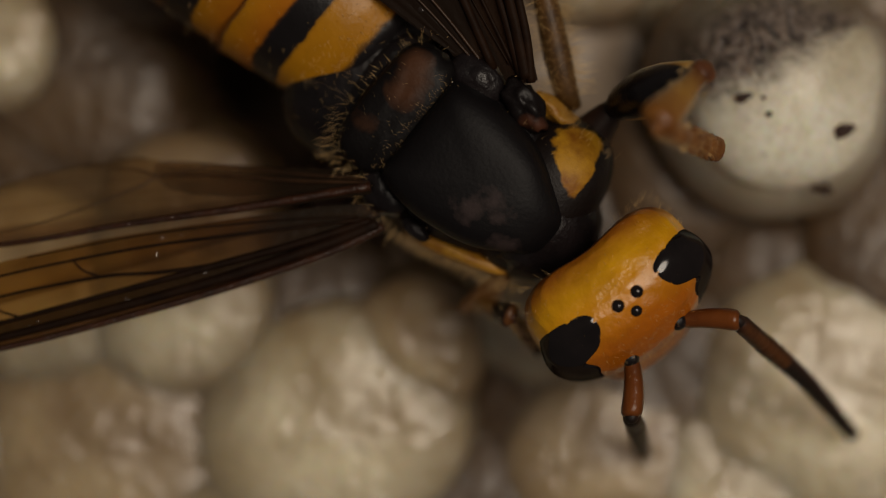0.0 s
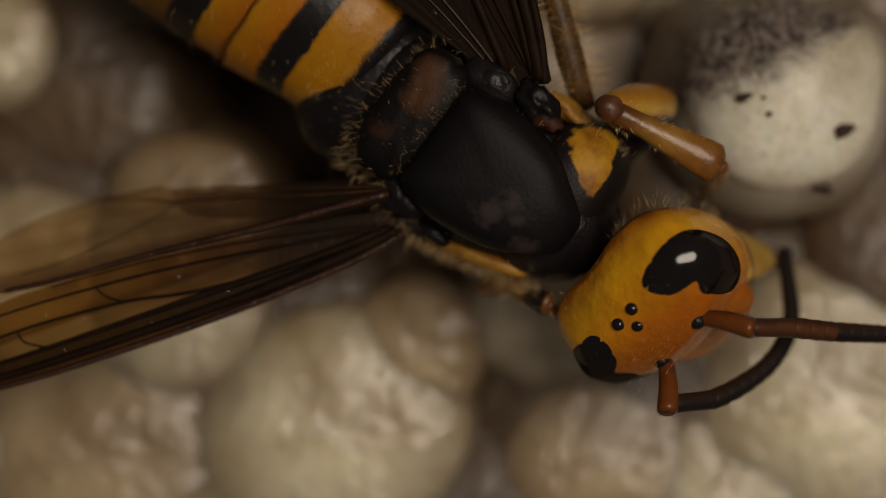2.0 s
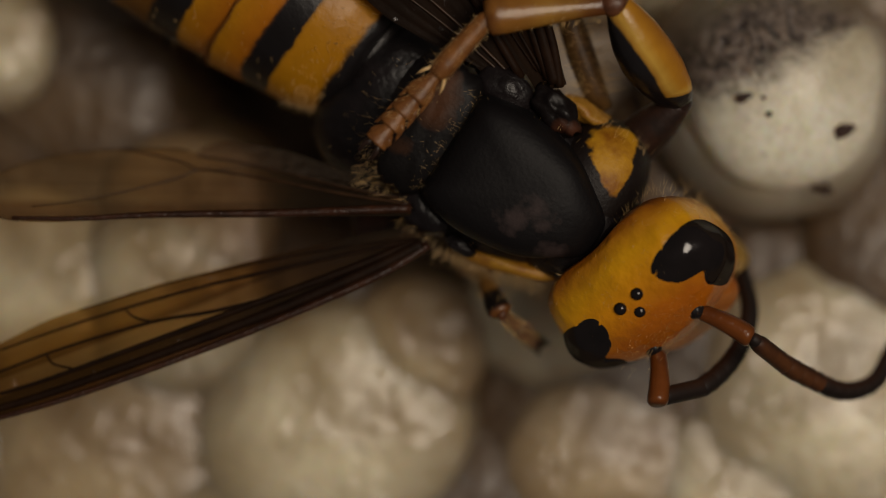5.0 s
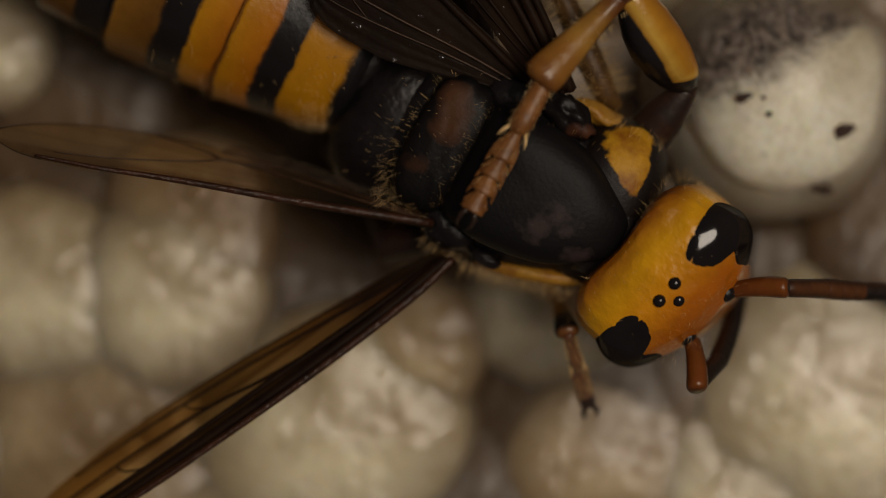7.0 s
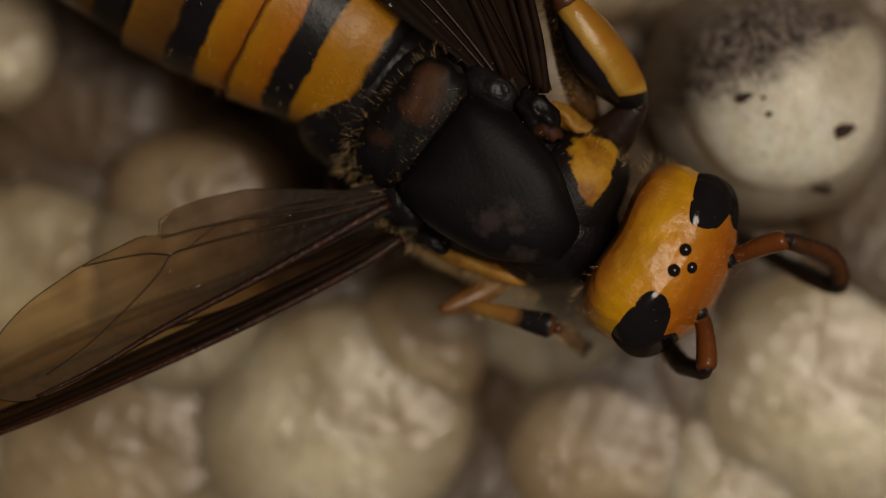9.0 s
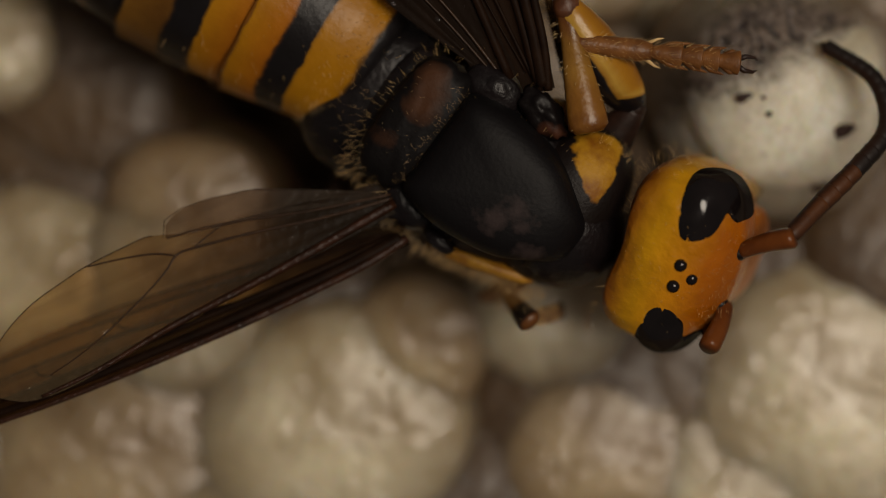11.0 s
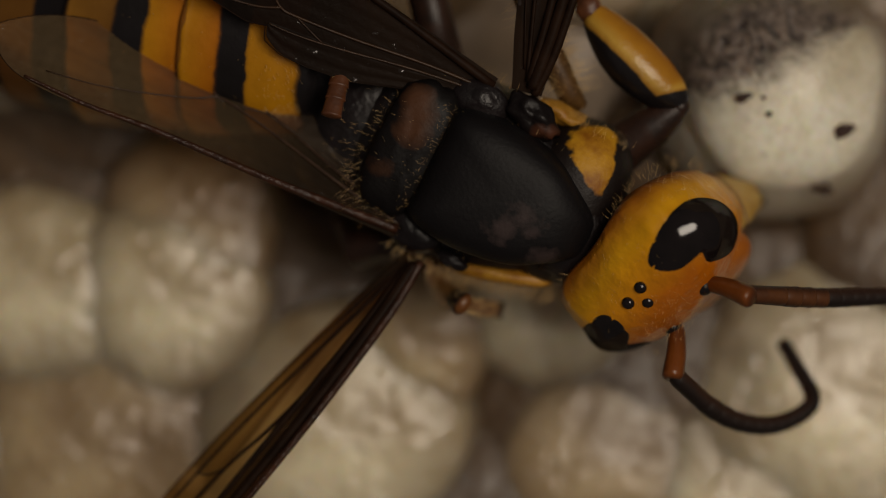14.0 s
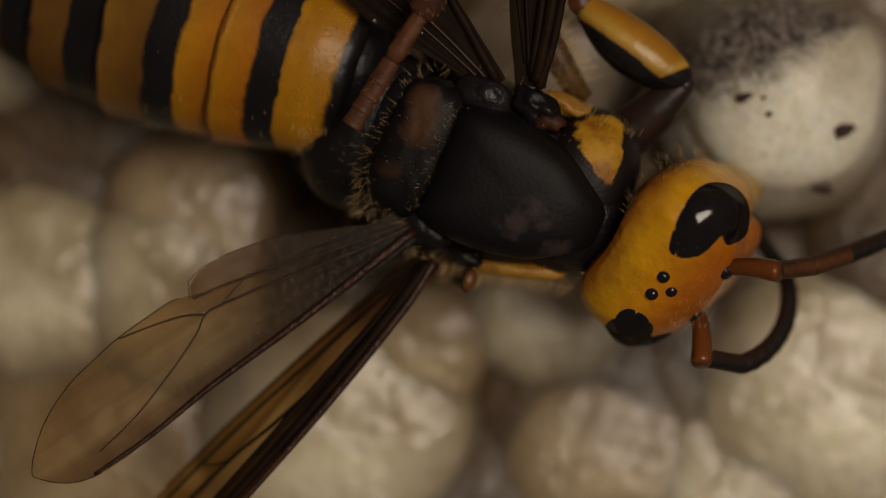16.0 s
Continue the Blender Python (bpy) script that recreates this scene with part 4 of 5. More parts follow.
def standing_leg(joints, label):
    """A leg that stands on the comb under the body."""
    bone = part("leg", tube(joints, [40, 38, 28, 20, 14, 9, 6][:len(joints)], 12), dark_leg_shell, hornet, label)
    part("claw", tube([joints[-1], Vector(joints[-1]) + Vector((14, 4, -6)), Vector(joints[-1]) + Vector((24, 6, -16))], [6, 4, 1], 8), dark_leg_shell, bone)


build_thorax()
thorax_hair()
head = build_head()
gaster = build_gaster()
right_fore, (right_hind, right_lobe) = forewing(1), hindwing(1)
left_fore, left_hind = forewing(-1), hindwing(-1)[0]
left_leg = make_leg((245, 235, 310), (52, 29, 21), (femur_shell, tibia_shell, tarsus_shell), "yellow and black")
right_leg = make_leg((170, 185, 170), (23, 18, 13), (ruddy_shell, dark_kneed_shell, rust_shell), "ruddy brown", True, dark_leg_shell)
mid_leg = make_leg((170, 150, 270), (26, 22, 18), (dark_leg_shell, brown_shell, rust_shell), "dark rust-brown", False)
left_feeler, right_feeler = feeler(head, 1), feeler(head, -1)
standing_leg([(-60, -120, -260), (-190, -235, -230), (-260, -205, -400), (-230, -190, -540)], "dark hairy middle leg")
standing_leg([(-230, -90, -230), (-320, -150, -300), (-378, -135, -330), (-392, -115, -380), (-420, -120, -560)], "dark hind leg")
standing_leg([(-160, 90, -280), (-300, 260, -240), (-420, 420, -420), (-500, 470, -540)], "dark hind leg")
hip = part("coxa", limb(230, [(0, 20), (0.08, 27), (0.3, 40), (0.6, 46), (1, 44)], 0.9, 16), dark_leg_shell, hornet, "dark front hip")
part("trochanter", blob((6, 0, 0), (22, 21, 20), 18, 12), dark_leg_shell, hip)


def mid_hip():
    """The pale hairy base of the raised middle leg."""
    hip = part("coxa", tube([(60, 196, -200), (25, 210, -195), (-27, 249, -190), (-87, 297, -185), (-147, 344, -185), (-169, 361, -185)], [12, 23, 26, 24, 20, 9], 20), tan_shell, hornet, "yellow middle hip with long golden hairs")
    rnd = random.Random(21)
    bm = bmesh.new()
    for _ in range(420):
        q, a = rnd.random(), rnd.uniform(-1.2, 2.6)
        root = Vector((33, 204, -195)).lerp(Vector((-157, 352, -185)), q) + (Vector((0.62, 0.78, 0)) * math.cos(a) + Vector((0, 0, math.sin(a)))) * 21
        bristle(bm, root, (0.75 * math.cos(a) + rnd.gauss(0, 0.2), 0.7 * math.cos(a) + rnd.gauss(0, 0.2), math.sin(a)), rnd.uniform(22, 58), 0.36, 0.08)
    part("hair", bm, hair_shell, hip)["kind"] = "stuff"


mid_hip()

# ---- what moves: the hornet's body, head, abdomen, wings, legs and antennae ----
TRACKS = {}


def put(name, t, *values):
    TRACKS.setdefault(name, []).append((t, np.array(values, float)))


def glide(name, t):
    """The values of a track at t, gliding through its rows."""
    rows = TRACKS[name]
    if t <= rows[0][0]:
        return rows[0][1]
    if t >= rows[-1][0]:
        return rows[-1][1]
    i = max(k for k in range(len(rows)) if rows[k][0] <= t)
    if i == len(rows) - 1:
        return rows[-1][1]

    def slope(k):
        if k == 0 or k == len(rows) - 1:
            return np.zeros_like(rows[k][1])
        (ta, a), (tb, b), (tc, c) = rows[k - 1:k + 2]
        p, q = (b - a) / (tb - ta), (c - b) / (tc - tb)
        return np.where(p * q > 0, 2 * p * q / np.where(p + q == 0, 1, p + q), 0.0)
    (ta, a), (tb, b) = rows[i], rows[i + 1]
    h = tb - ta
    s = (t - ta) / h
    return (a * (1 + 2 * s) * (1 - s) ** 2 + b * s * s * (3 - 2 * s) + slope(i) * h * s * (1 - s) ** 2 - slope(i + 1) * h * s * s * (1 - s))


def aim(a, b, spin=0.0):
    """The pose of a piece that lies from a towards b."""
    way = b - a
    return Matrix.Translation(a) @ way.to_track_quat("X", "Z").to_matrix().to_4x4() @ pose(0, 0, 0, spin)


def spaced(points, lengths):
    """Joints of a chain of pieces of these lengths along a smooth line."""
    fine = []
    for i in range(len(points) - 1):
        p0, p1, p2, p3 = (points[min(max(k, 0), len(points) - 1)] for k in range(i - 1, i + 3))
        for s in np.linspace(0, 1, 12, endpoint=False):
            fine.append(0.5 * (2 * p1 + (p2 - p0) * s + (2 * p0 - 5 * p1 + 4 * p2 - p3) * s * s + (3 * p1 - p0 - 3 * p2 + p3) * s ** 3))
    fine.append(points[-1])
    run = np.concatenate([[0], np.cumsum([(b - a).length for a, b in zip(fine, fine[1:])])])
    out = []
    for far in np.concatenate([[0], np.cumsum(lengths)]) * U:
        d = min(far, run[-1])
        i = min(int(np.searchsorted(run, d, side="right")) - 1, len(fine) - 2)
        out.append(fine[i].lerp(fine[i + 1], (d - run[i]) / max(run[i + 1] - run[i], 1e-9)))
        if far > run[-1]:
            out[-1] = fine[-1] + (fine[-1] - fine[-3]).normalized() * (far - run[-1])
    return out


def triples(values):
    return [Vector(values[i:i + 3]) * 0.001 for i in range(0, len(values), 3)]


ROLL = 10.0


def record():
    put("body", 0, 1.3, 3, -39.79)
    put("body", 0.5, 1.69, 2.84, -37.99)
    put("body", 1, 1.98, 2.86, -37.54)
    put("body", 1.5, 2.03, 2.9, -36.86)
    put("body", 2, 2.1, 2.86, -37.52)
    put("body", 2.5, 1.82, 2.72, -37.93)
    put("body", 3, 1.9, 2.44, -38.54)
    put("body", 3.5, 2.11, 2.49, -37.46)
    put("body", 4, 2.31, 2.58, -37.14)
    put("body", 6.5, 4.07, 2.32, -27.51)
    put("body", 7, 4.02, 2.15, -28.27)
    put("body", 7.5, 3.34, 2.22, -29.09)
    put("body", 8, 3.08, 2.27, -34.54)
    put("body", 8.5, 2.01, 2.14, -37.07)
    put("body", 9, 2.07, 2.47, -37.99)
    put("body", 11.5, 2.3, 2.54, -36.59)
    put("body", 12, 1.74, 2.46, -35.69)
    put("body", 12.5, 1.42, 2.12, -35.02)
    put("body", 13, 3.29, 1.71, -33.39)
    put("body", 13.5, 2.94, 2.32, -29.44)
    put("body", 14, 2.47, 2.09, -27.16)
    put("body", 14.5, 3.09, 1.96, -27.31)
    put("body", 15, 4.52, 2.27, -24.43)
    put("body", 15.5, 4.46, 2.24, -21.32)
    put("body", 16, 2.94, 2.32, -23.8)
    put("head", 0, 8.3725, -2.4678, 12.8818, 0.888, -0.0882, -0.1281, -0.4328)
    put("head", 0.5, 9.7803, -1.3893, 13.0175, 0.9353, -0.0854, -0.1693, -0.2986)
    put("head", 1, 9.5149, -1.6569, 13.1433, 0.9322, 0.0262, -0.2617, -0.2487)
    put("head", 1.5, 8.8173, -2.613, 12.6964, 0.8767, 0.1473, -0.3205, -0.3271)
    put("head", 2, 8.0467, -3.3851, 12.5346, 0.8568, 0.1621, -0.3202, -0.3701)
    put("head", 2.5, 7.6241, -3.7631, 12.3491, 0.8453, 0.2051, -0.3558, -0.3419)
    put("head", 3, 7.5215, -4.1042, 11.6828, 0.8103, 0.2909, -0.3513, -0.368)
    put("head", 3.5, 7.5313, -3.6562, 12.3662, 0.8482, 0.1829, -0.3077, -0.3904)
    put("head", 4, 7.3498, -3.2591, 12.6505, 0.8466, 0.119, -0.3034, -0.4208)
    put("head", 6.5, 10.0808, -2.2419, 12.4523, 0.9113, 0.0994, -0.1491, -0.3708)
    put("head", 7, 10.1207, -2.2511, 12.6414, 0.9203, 0.0646, -0.1583, -0.3518)
    put("head", 7.5, 10.9447, -1.9246, 12.5592, 0.9626, 0.0105, -0.0962, -0.2529)
    put("head", 8, 10.6919, -1.0478, 12.7197, 0.9335, -0.0992, -0.0971, -0.3306)
    put("head", 8.5, 10.3524, -0.642, 12.6348, 0.9505, -0.1301, -0.0861, -0.2687)
    put("head", 9, 10.8498, -0.6513, 12.6054, 0.9629, -0.0743, -0.0851, -0.245)
    put("head", 11.5, 10.4542, -1.8804, 12.4223, 0.9237, 0.2374, -0.2452, -0.1742)
    put("head", 12, 8.9046, -3.4203, 10.5, 0.7927, 0.4357, -0.2628, -0.3358)
    put("head", 12.5, 8.0823, -3.1527, 11.7844, 0.8211, 0.296, -0.3705, -0.3178)
    put("head", 13, 8.6569, -3.6711, 11.674, 0.8344, 0.2914, -0.289, -0.3679)
    put("head", 13.5, 8.5757, -2.9969, 11.9641, 0.8591, 0.2349, -0.2405, -0.3859)
    put("head", 14, 8.5906, -2.5007, 12.1312, 0.8802, 0.2301, -0.2474, -0.3334)
    put("head", 14.5, 9.6194, -2.2054, 12.082, 0.8977, 0.242, -0.2205, -0.2949)
    put("head", 15, 10.4453, -2.069, 12.163, 0.9001, 0.1715, -0.1619, -0.3663)
    put("head", 15.5, 10.7817, -2.2986, 11.9732, 0.9046, 0.1975, -0.1423, -0.3499)
    put("head", 16, 9.6917, -2.0398, 12.2105, 0.9071, 0.2148, -0.2093, -0.2954)
    put("abdomen", 0, -1.56, 8.36, 6.38, -3, -42)
    put("abdomen", 0.5, -1.56, 8.36, 6.38, -3, -42)
    put("abdomen", 1, -1.08, 7.89, 6.38, -3, -40)
    put("abdomen", 1.5, -1.14, 7.98, 6.38, -3, -37.5)
    put("abdomen", 2, -1.35, 8.06, 6.38, -3, -39.5)
    put("abdomen", 2.5, -1.73, 8.28, 6.38, -3, -40)
    put("abdomen", 3, -1.13, 7.94, 6.38, -3, -38)
    put("abdomen", 3.5, -2.2, 8.53, 6.38, -3, -43)
    put("abdomen", 4, -2.2, 8.4, 6.38, -3, -43)
    put("abdomen", 6.5, -1.81, 8.28, 6.38, -3, -29)
    put("abdomen", 7, -1.94, 8.2, 6.38, -3, -29)
    put("abdomen", 7.5, -1.94, 8.46, 6.38, -3, -29)
    put("abdomen", 8, -2.03, 8.21, 6.38, -3, -34)
    put("abdomen", 8.5, -1.44, 7.47, 6.38, -3, -33.5)
    put("abdomen", 9, -1.19, 7.8, 6.38, -3, -31.5)
    put("abdomen", 11.5, -1.67, 8.12, 6.38, -3, -33)
    put("abdomen", 12, -2.39, 8.2, 6.38, -3, -35)
    put("abdomen", 12.5, -3.26, 8.8, 6.38, -3, -29)
    put("abdomen", 13, -1.47, 7.99, 6.88, -8, -31)
    put("abdomen", 13.5, -3.21, 8.76, 7.38, -13, -16)
    put("abdomen", 14, -3.7, 9.03, 7.58, -15, -12)
    put("abdomen", 14.5, -3.25, 8.7, 7.58, -15, -13)
    put("abdomen", 15, -2.07, 8.32, 7.58, -15, -11)
    put("abdomen", 15.5, -1.94, 7.72, 7.58, -15, -11)
    put("abdomen", 16, -2.26, 7.71, 7.27, -12, -19)
    put("forewing", 0, 15.6, 0)
    put("forewing", 0.5, 21.1, 0)
    put("forewing", 1, 21, 0)
    put("forewing", 1.5, 20, 0)
    put("forewing", 2, 19.4, 0)
    put("forewing", 2.5, 18.6, 0)
    put("forewing", 3, 17.8, 0)
    put("forewing", 3.5, 12.1, 0)
    put("forewing", 4, 12.1, 0)
    put("forewing", 6.5, 36.5, 44)
    put("forewing", 7, 35.2, 44)
    put("forewing", 7.5, 26, 8)
    put("forewing", 8, 26.6, 35)
    put("forewing", 8.5, 22.8, 35)
    put("forewing", 9, 24.6, 35)
    put("forewing", 11.5, 22.2, 35)
    put("forewing", 12, 18.3, 35)
    put("forewing", 12.5, 24.3, 24)
    put("forewing", 13, 27, 8)
    put("forewing", 13.5, 33, 8)
    put("forewing", 14, 50.9, 36)
    put("forewing", 14.5, 53.3, 36)
    put("forewing", 15, 56.6, 36)
    put("forewing", 15.5, 51.5, 36)
    put("forewing", 16, 48.5, 36)
    for t, fold in ((0, 165), (3, 165), (3.5, 80), (4, 0), (6.5, 0), (16, 0)):
        put("lobe", t, fold)
    put("hindwing", 0, 6.5, 42, 5)
    put("hindwing", 0.5, 12.5, 42, 5)
    put("hindwing", 1, 12.5, 42, 5)
    put("hindwing", 1.5, 12.3, 42, 5)
    put("hindwing", 2, 12, 42, 5)
    put("hindwing", 2.5, 11.5, 42, 5)
    put("hindwing", 3, 10.5, 42, 5)
    put("hindwing", 3.5, 7, 36, 5)
    put("hindwing", 4, 6.2, 30, 5)
    put("hindwing", 6.5, -11, 62, -4)
    put("hindwing", 7, -11, 62, -4)
    put("hindwing", 7.5, 1, 40, -4)
    put("hindwing", 8, 27.2, 5, -4)
    put("hindwing", 8.5, 26, 5, -4)
    put("hindwing", 9, 26, 5, -4)
    put("hindwing", 11.5, 26, 5, -4)
    put("hindwing", 12, 17, 5, -4)
    put("hindwing", 12.5, 0, 8, -4)
    put("hindwing", 13, -20, 15, -4)
    put("hindwing", 13.5, -24, 25, -4)
    put("hindwing", 14, -25, 25, -4)
    put("hindwing", 14.5, -25, 25, -4)
    put("hindwing", 15, -21, 25, -4)
    put("hindwing", 15.5, 31.5, 0, -4)
    put("hindwing", 16, 34.5, 0, -4)
    put("left_wing", 0, 72)
    put("left_wing", 4, 72)
    put("left_wing", 6.5, 50)
    put("left_wing", 7, 50)
    put("left_wing", 8, 68)
    put("left_wing", 9, 72)
    put("left_wing", 11.5, 72)
    put("left_wing", 12.5, 60)
    put("left_wing", 13, 45)
    put("left_wing", 13.5, 40)
    put("left_wing", 14, 42)
    put("left_wing", 14.5, 42)
    put("left_wing", 15, 40)
    put("left_wing", 15.5, 58)
    put("left_wing", 16, 66)
    put("left_forewing", 0, 72)
    put("left_forewing", 4, 72)
    put("left_forewing", 6.5, 60)
    put("left_forewing", 7, 60)
    put("left_forewing", 8, 70)
    put("left_forewing", 9, 72)
    put("left_forewing", 11.5, 72)
    put("left_forewing", 12.5, 66)
    put("left_forewing", 13, 76)
    put("left_forewing", 13.5, 95)
    put("left_forewing", 14, 104)
    put("left_forewing", 14.5, 108)
    put("left_forewing", 15, 105)
    put("left_forewing", 15.5, 103)
    put("left_forewing", 16, 96)
    for t, turn in ((0, 80), (0.6, 80), (1.0, 50), (1.5, 0), (11.5, 0), (11.9, 80), (12.1, 80), (12.5, 0), (16, 0)):
        put("left_spin", t, turn)
    put("palps", 0, 0)
    put("palps", 4.2, 0)
    put("palps", 6.5, 0)
    put("palps", 9, 0)
    put("palps", 11.5, 0.3)
    put("palps", 12, 0.8)
    put("palps", 12.5, 1)
    put("palps", 13, 0.2)
    put("palps", 13.5, 0)
    put("palps", 16, 0)
    put("left_leg", 0, 7.87, 6.46, 8.75, 11.36, 7.77, 13.25, 8.84, 5.15, 18.17, 12.44, 4.36, 11.1)
    put("left_leg", 0.5, 7.36, 8.39, 8.75, 12.51, 9.74, 11, 8.4, 6.6, 8.57, 10.44, 6.79, 0.94)
    put("left_leg", 1, 7.87, 8, 8.75, 11.94, 6.54, 4, 9.74, 5.36, -1.18, 13.67, 4.64, -8.34)
    put("left_leg", 1.5, 9.8, 7, 5.6, 7.59, 6.08, 11, 12.27, 3.98, 9.75, 12.7, 3.3, 3)
    put("left_leg", 2, 10.6, 6.7, 6.1, 7.32, 6.32, 11.25, 12.5, 3.72, 10, 12.9, 3.1, 3)
    put("left_leg", 2.5, 10.83, 6.07, 8.75, 6.3, 9.19, 11.5, 8.73, 3.43, 11, 15.92, 3.9, 8.25)
    put("left_leg", 3, 11.35, 5.3, 8.75, 7.99, 9.86, 12.5, 2.5, 7.81, 13.25, -0.96, 2.74, 13.25)
    put("left_leg", 3.5, 11.35, 5.3, 8.75, 8.24, 10.48, 12.5, 4.83, 5.45, 13.5, 0.89, -1.21, 13)
    put("left_leg", 4, 11.6, 5.04, 8.75, 6.99, 10.6, 12.5, 1.64, 9.93, 13, -3.58, 4.75, 12.5)
    put("left_leg", 6.5, 11.99, 6.33, 8.75, 8.86, 11.22, 12.5, 3.62, 10.43, 13, -0.97, 3.86, 13)
    put("left_leg", 7, 11.73, 6.59, 8.75, 8.11, 11.47, 12.5, 4.97, 8.18, 13.25, 1.14, 1.51, 13.25)
    put("left_leg", 7.5, 11.09, 6.97, 8.75, 6.62, 10.85, 12.5, 2.25, 9.42, 13.25, 0.89, 1.26, 13.25)
    put("left_leg", 8, 9.67, 7.36, 8.75, 5.38, 11.22, 12.5, 7.18, 6.44, 13.5, 6.81, -1.46, 13.5)
    put("left_leg", 8.5, 10.45, 5.3, 8.75, 5.07, 11.12, 11, 5.9, 8.12, 7, 7.01, 5.03, 6)
    put("left_leg", 9, 9.67, 5.56, 8.75, 5.45, 11.12, 11, 6.69, 7.6, 7, 7.01, 4.77, 6)
    put("left_leg", 11.5, 9.16, 5.94, 8.75, 5.44, 10.85, 11.25, 5.66, 9.42, 11.75, 13.93, 8.92, 11.75)
    put("left_leg", 12, 7.87, 6.97, 8.75, 12.74, 8.08, 11.25, 18.31, 5.7, 11, 21.18, 6.36, 10.5)
    put("left_leg", 12.5, 9.29, 6.33, 8.75, 5.29, 10.67, 11.75, 7.47, 6.33, 11, 13.36, 4.17, 8)
    put("left_leg", 13, 11.48, 5.04, 8.75, 7.69, 10.09, 8.75, 5.04, 16.49, 8.75, -2.16, 17.78, 8.75)
    put("left_leg", 13.5, 11.6, 6.2, 8.75, 7.51, 11, 8.75, 5.04, 16.49, 8.75, -2.16, 17.78, 8.75)
    put("left_leg", 14, 11.09, 6.33, 8.75, 6.69, 10.84, 8.75, 4.53, 16.49, 8.75, -2.16, 17.78, 8.75)
    put("left_leg", 14.5, 11.6, 6.46, 8.75, 7.15, 10.92, 8.75, 5.04, 16.49, 8.75, -2.16, 17.78, 8.75)
    put("left_leg", 15, 12.12, 7.36, 8.75, 7.68, 10.69, 11.62, 4.92, 16.08, 11.62, -2.11, 17.33, 11.62)
    put("left_leg", 15.5, 11.99, 7.62, 8.75, 7.46, 11.24, 11.07, 4.94, 16.16, 11.07, -2.12, 17.42, 11.07)
    put("left_leg", 16, 11.35, 7.36, 8.75, 6.32, 11.16, 8.75, 4.53, 16.49, 8.75, -2.16, 17.78, 8.75)
    put("right_leg", 0, 3.03, -1.02, 7, 1.49, -2.37, 4.75, 3.11, -3.06, 9, 4.67, -4.75, 5.27)
    put("right_leg", 0.5, 3.55, -1.02, 7, 0.03, -2.03, 9, 4.65, -3.7, 9, 6.79, -4.75, 5.29)
    put("right_leg", 1, 3.55, -1.02, 7, -0.23, -1.51, 9, 4.52, -2.41, 9, 6.77, -3.94, 5.51)
    put("right_leg", 1.5, 3.55, -1.02, 7, 0.42, -1.41, 6.8, 4.52, -2.16, 9, 6.77, -3.94, 5.62)
    put("right_leg", 2, 3.81, -1.02, 7, 2.55, -1.57, 5.08, 4.78, -2.54, 9, 6.78, -3.95, 5.33)
    put("right_leg", 4, 3.81, -1.02, 7, 2.02, -1.04, 4.95, 2.98, -3.06, 9, 5.19, -4.21, 5.39)
    put("right_leg", 6.5, 0.42, 0.29, 7, 1.22, -0.5, 5.05, 2.34, -2.67, 9, 4.1, -5.75, 6.32)
    put("right_leg", 7, 4.6, -1.02, 7, 5.35, -2.1, 4.75, 5.67, -3.83, 9, 6.83, -7.56, 6.81)
    put("right_leg", 7.5, 2.51, -1.02, 7, 3.47, -1.96, 5.44, 5.8, -3.7, 9, 9.27, -9.09, 9)
    put("right_leg", 8, 3.55, -1.02, 7, 3.08, -1.56, 5.24, 5.55, -2.54, 9, 7.07, -3.16, 4.97)
    put("right_leg", 8.5, 4.86, -1.28, 7, 3.22, -3.97, 4.75, 4.52, -4.72, 9, 6.01, -5.29, 4.96)
    put("right_leg", 9, 3.55, -1.02, 7, 0.73, -2.44, 7.81, 5.16, -3.57, 9, 6.8, -4.75, 5.1)
    put("right_leg", 11.5, 4.08, -1.28, 7, 2.96, -1.84, 4.75, 3.75, -3.11, 9, 5.47, -2.76, 5.05)
    put("right_leg", 12, 4.08, -1.54, 7, 1.35, -2.89, 5.4, 4.26, -2.41, 9, 6.26, -3.16, 5.18)
    put("right_leg", 12.5, 4.08, -1.8, 7, 2.93, -3.4, 5.9, 6.32, -3.95, 9, 8.13, -4.22, 5.03)
    put("right_leg", 13, 0.42, -1.28, 7, 1.82, -3.83, 9, 6.83, -5.49, 9, 10.53, -5.96, 6.44)
    put("right_leg", 13.5, -2.19, 0.03, 7, -3.04, -1.3, 4.75, -3.18, -2.16, 9, -2.09, -4.52, 5.53)
    put("right_leg", 14, -0.63, -0.5, 7, -0.24, -1.57, 4.75, 0.92, -2.54, 9, 2.76, -2.89, 5.11)
    put("right_leg", 14.5, 0.16, -0.76, 7, 0.43, -1.57, 4.75, 1.69, -2.54, 9, 3.29, -2.23, 5.02)
    put("right_leg", 15, 0.42, -0.76, 7, 0.43, -1.04, 4.75, 1.18, -1.51, 9, 1.89, -1.3, 4.8)
    put("right_leg", 15.5, 0.42, -0.76, 7, 0.43, -1.04, 4.75, 1.18, -1.51, 9, 1.76, -1.3, 4.79)
    put("right_leg", 16, 0.16, -0.76, 7, 0.03, -1.04, 4.75, 1.18, -1.44, 9, 1.36, -1.36, 4.75)
    put("mid_leg", 0, 1.67, 13.71, 10.5, 0.63, 17.89, 10.5, -0.61, 19.54, 10.5, -2.09, 12.86, 10.5)
    put("mid_leg", 12.5, 1.67, 13.71, 10.5, 0.63, 17.89, 10.5, -0.61, 19.54, 10.5, -2.09, 12.86, 10.5)
    put("mid_leg", 13, 2.94, 12.69, 10.5, 1.61, 12.98, 14.49, 0.41, 9.8, 8.75, -4.39, 6.96, 11)
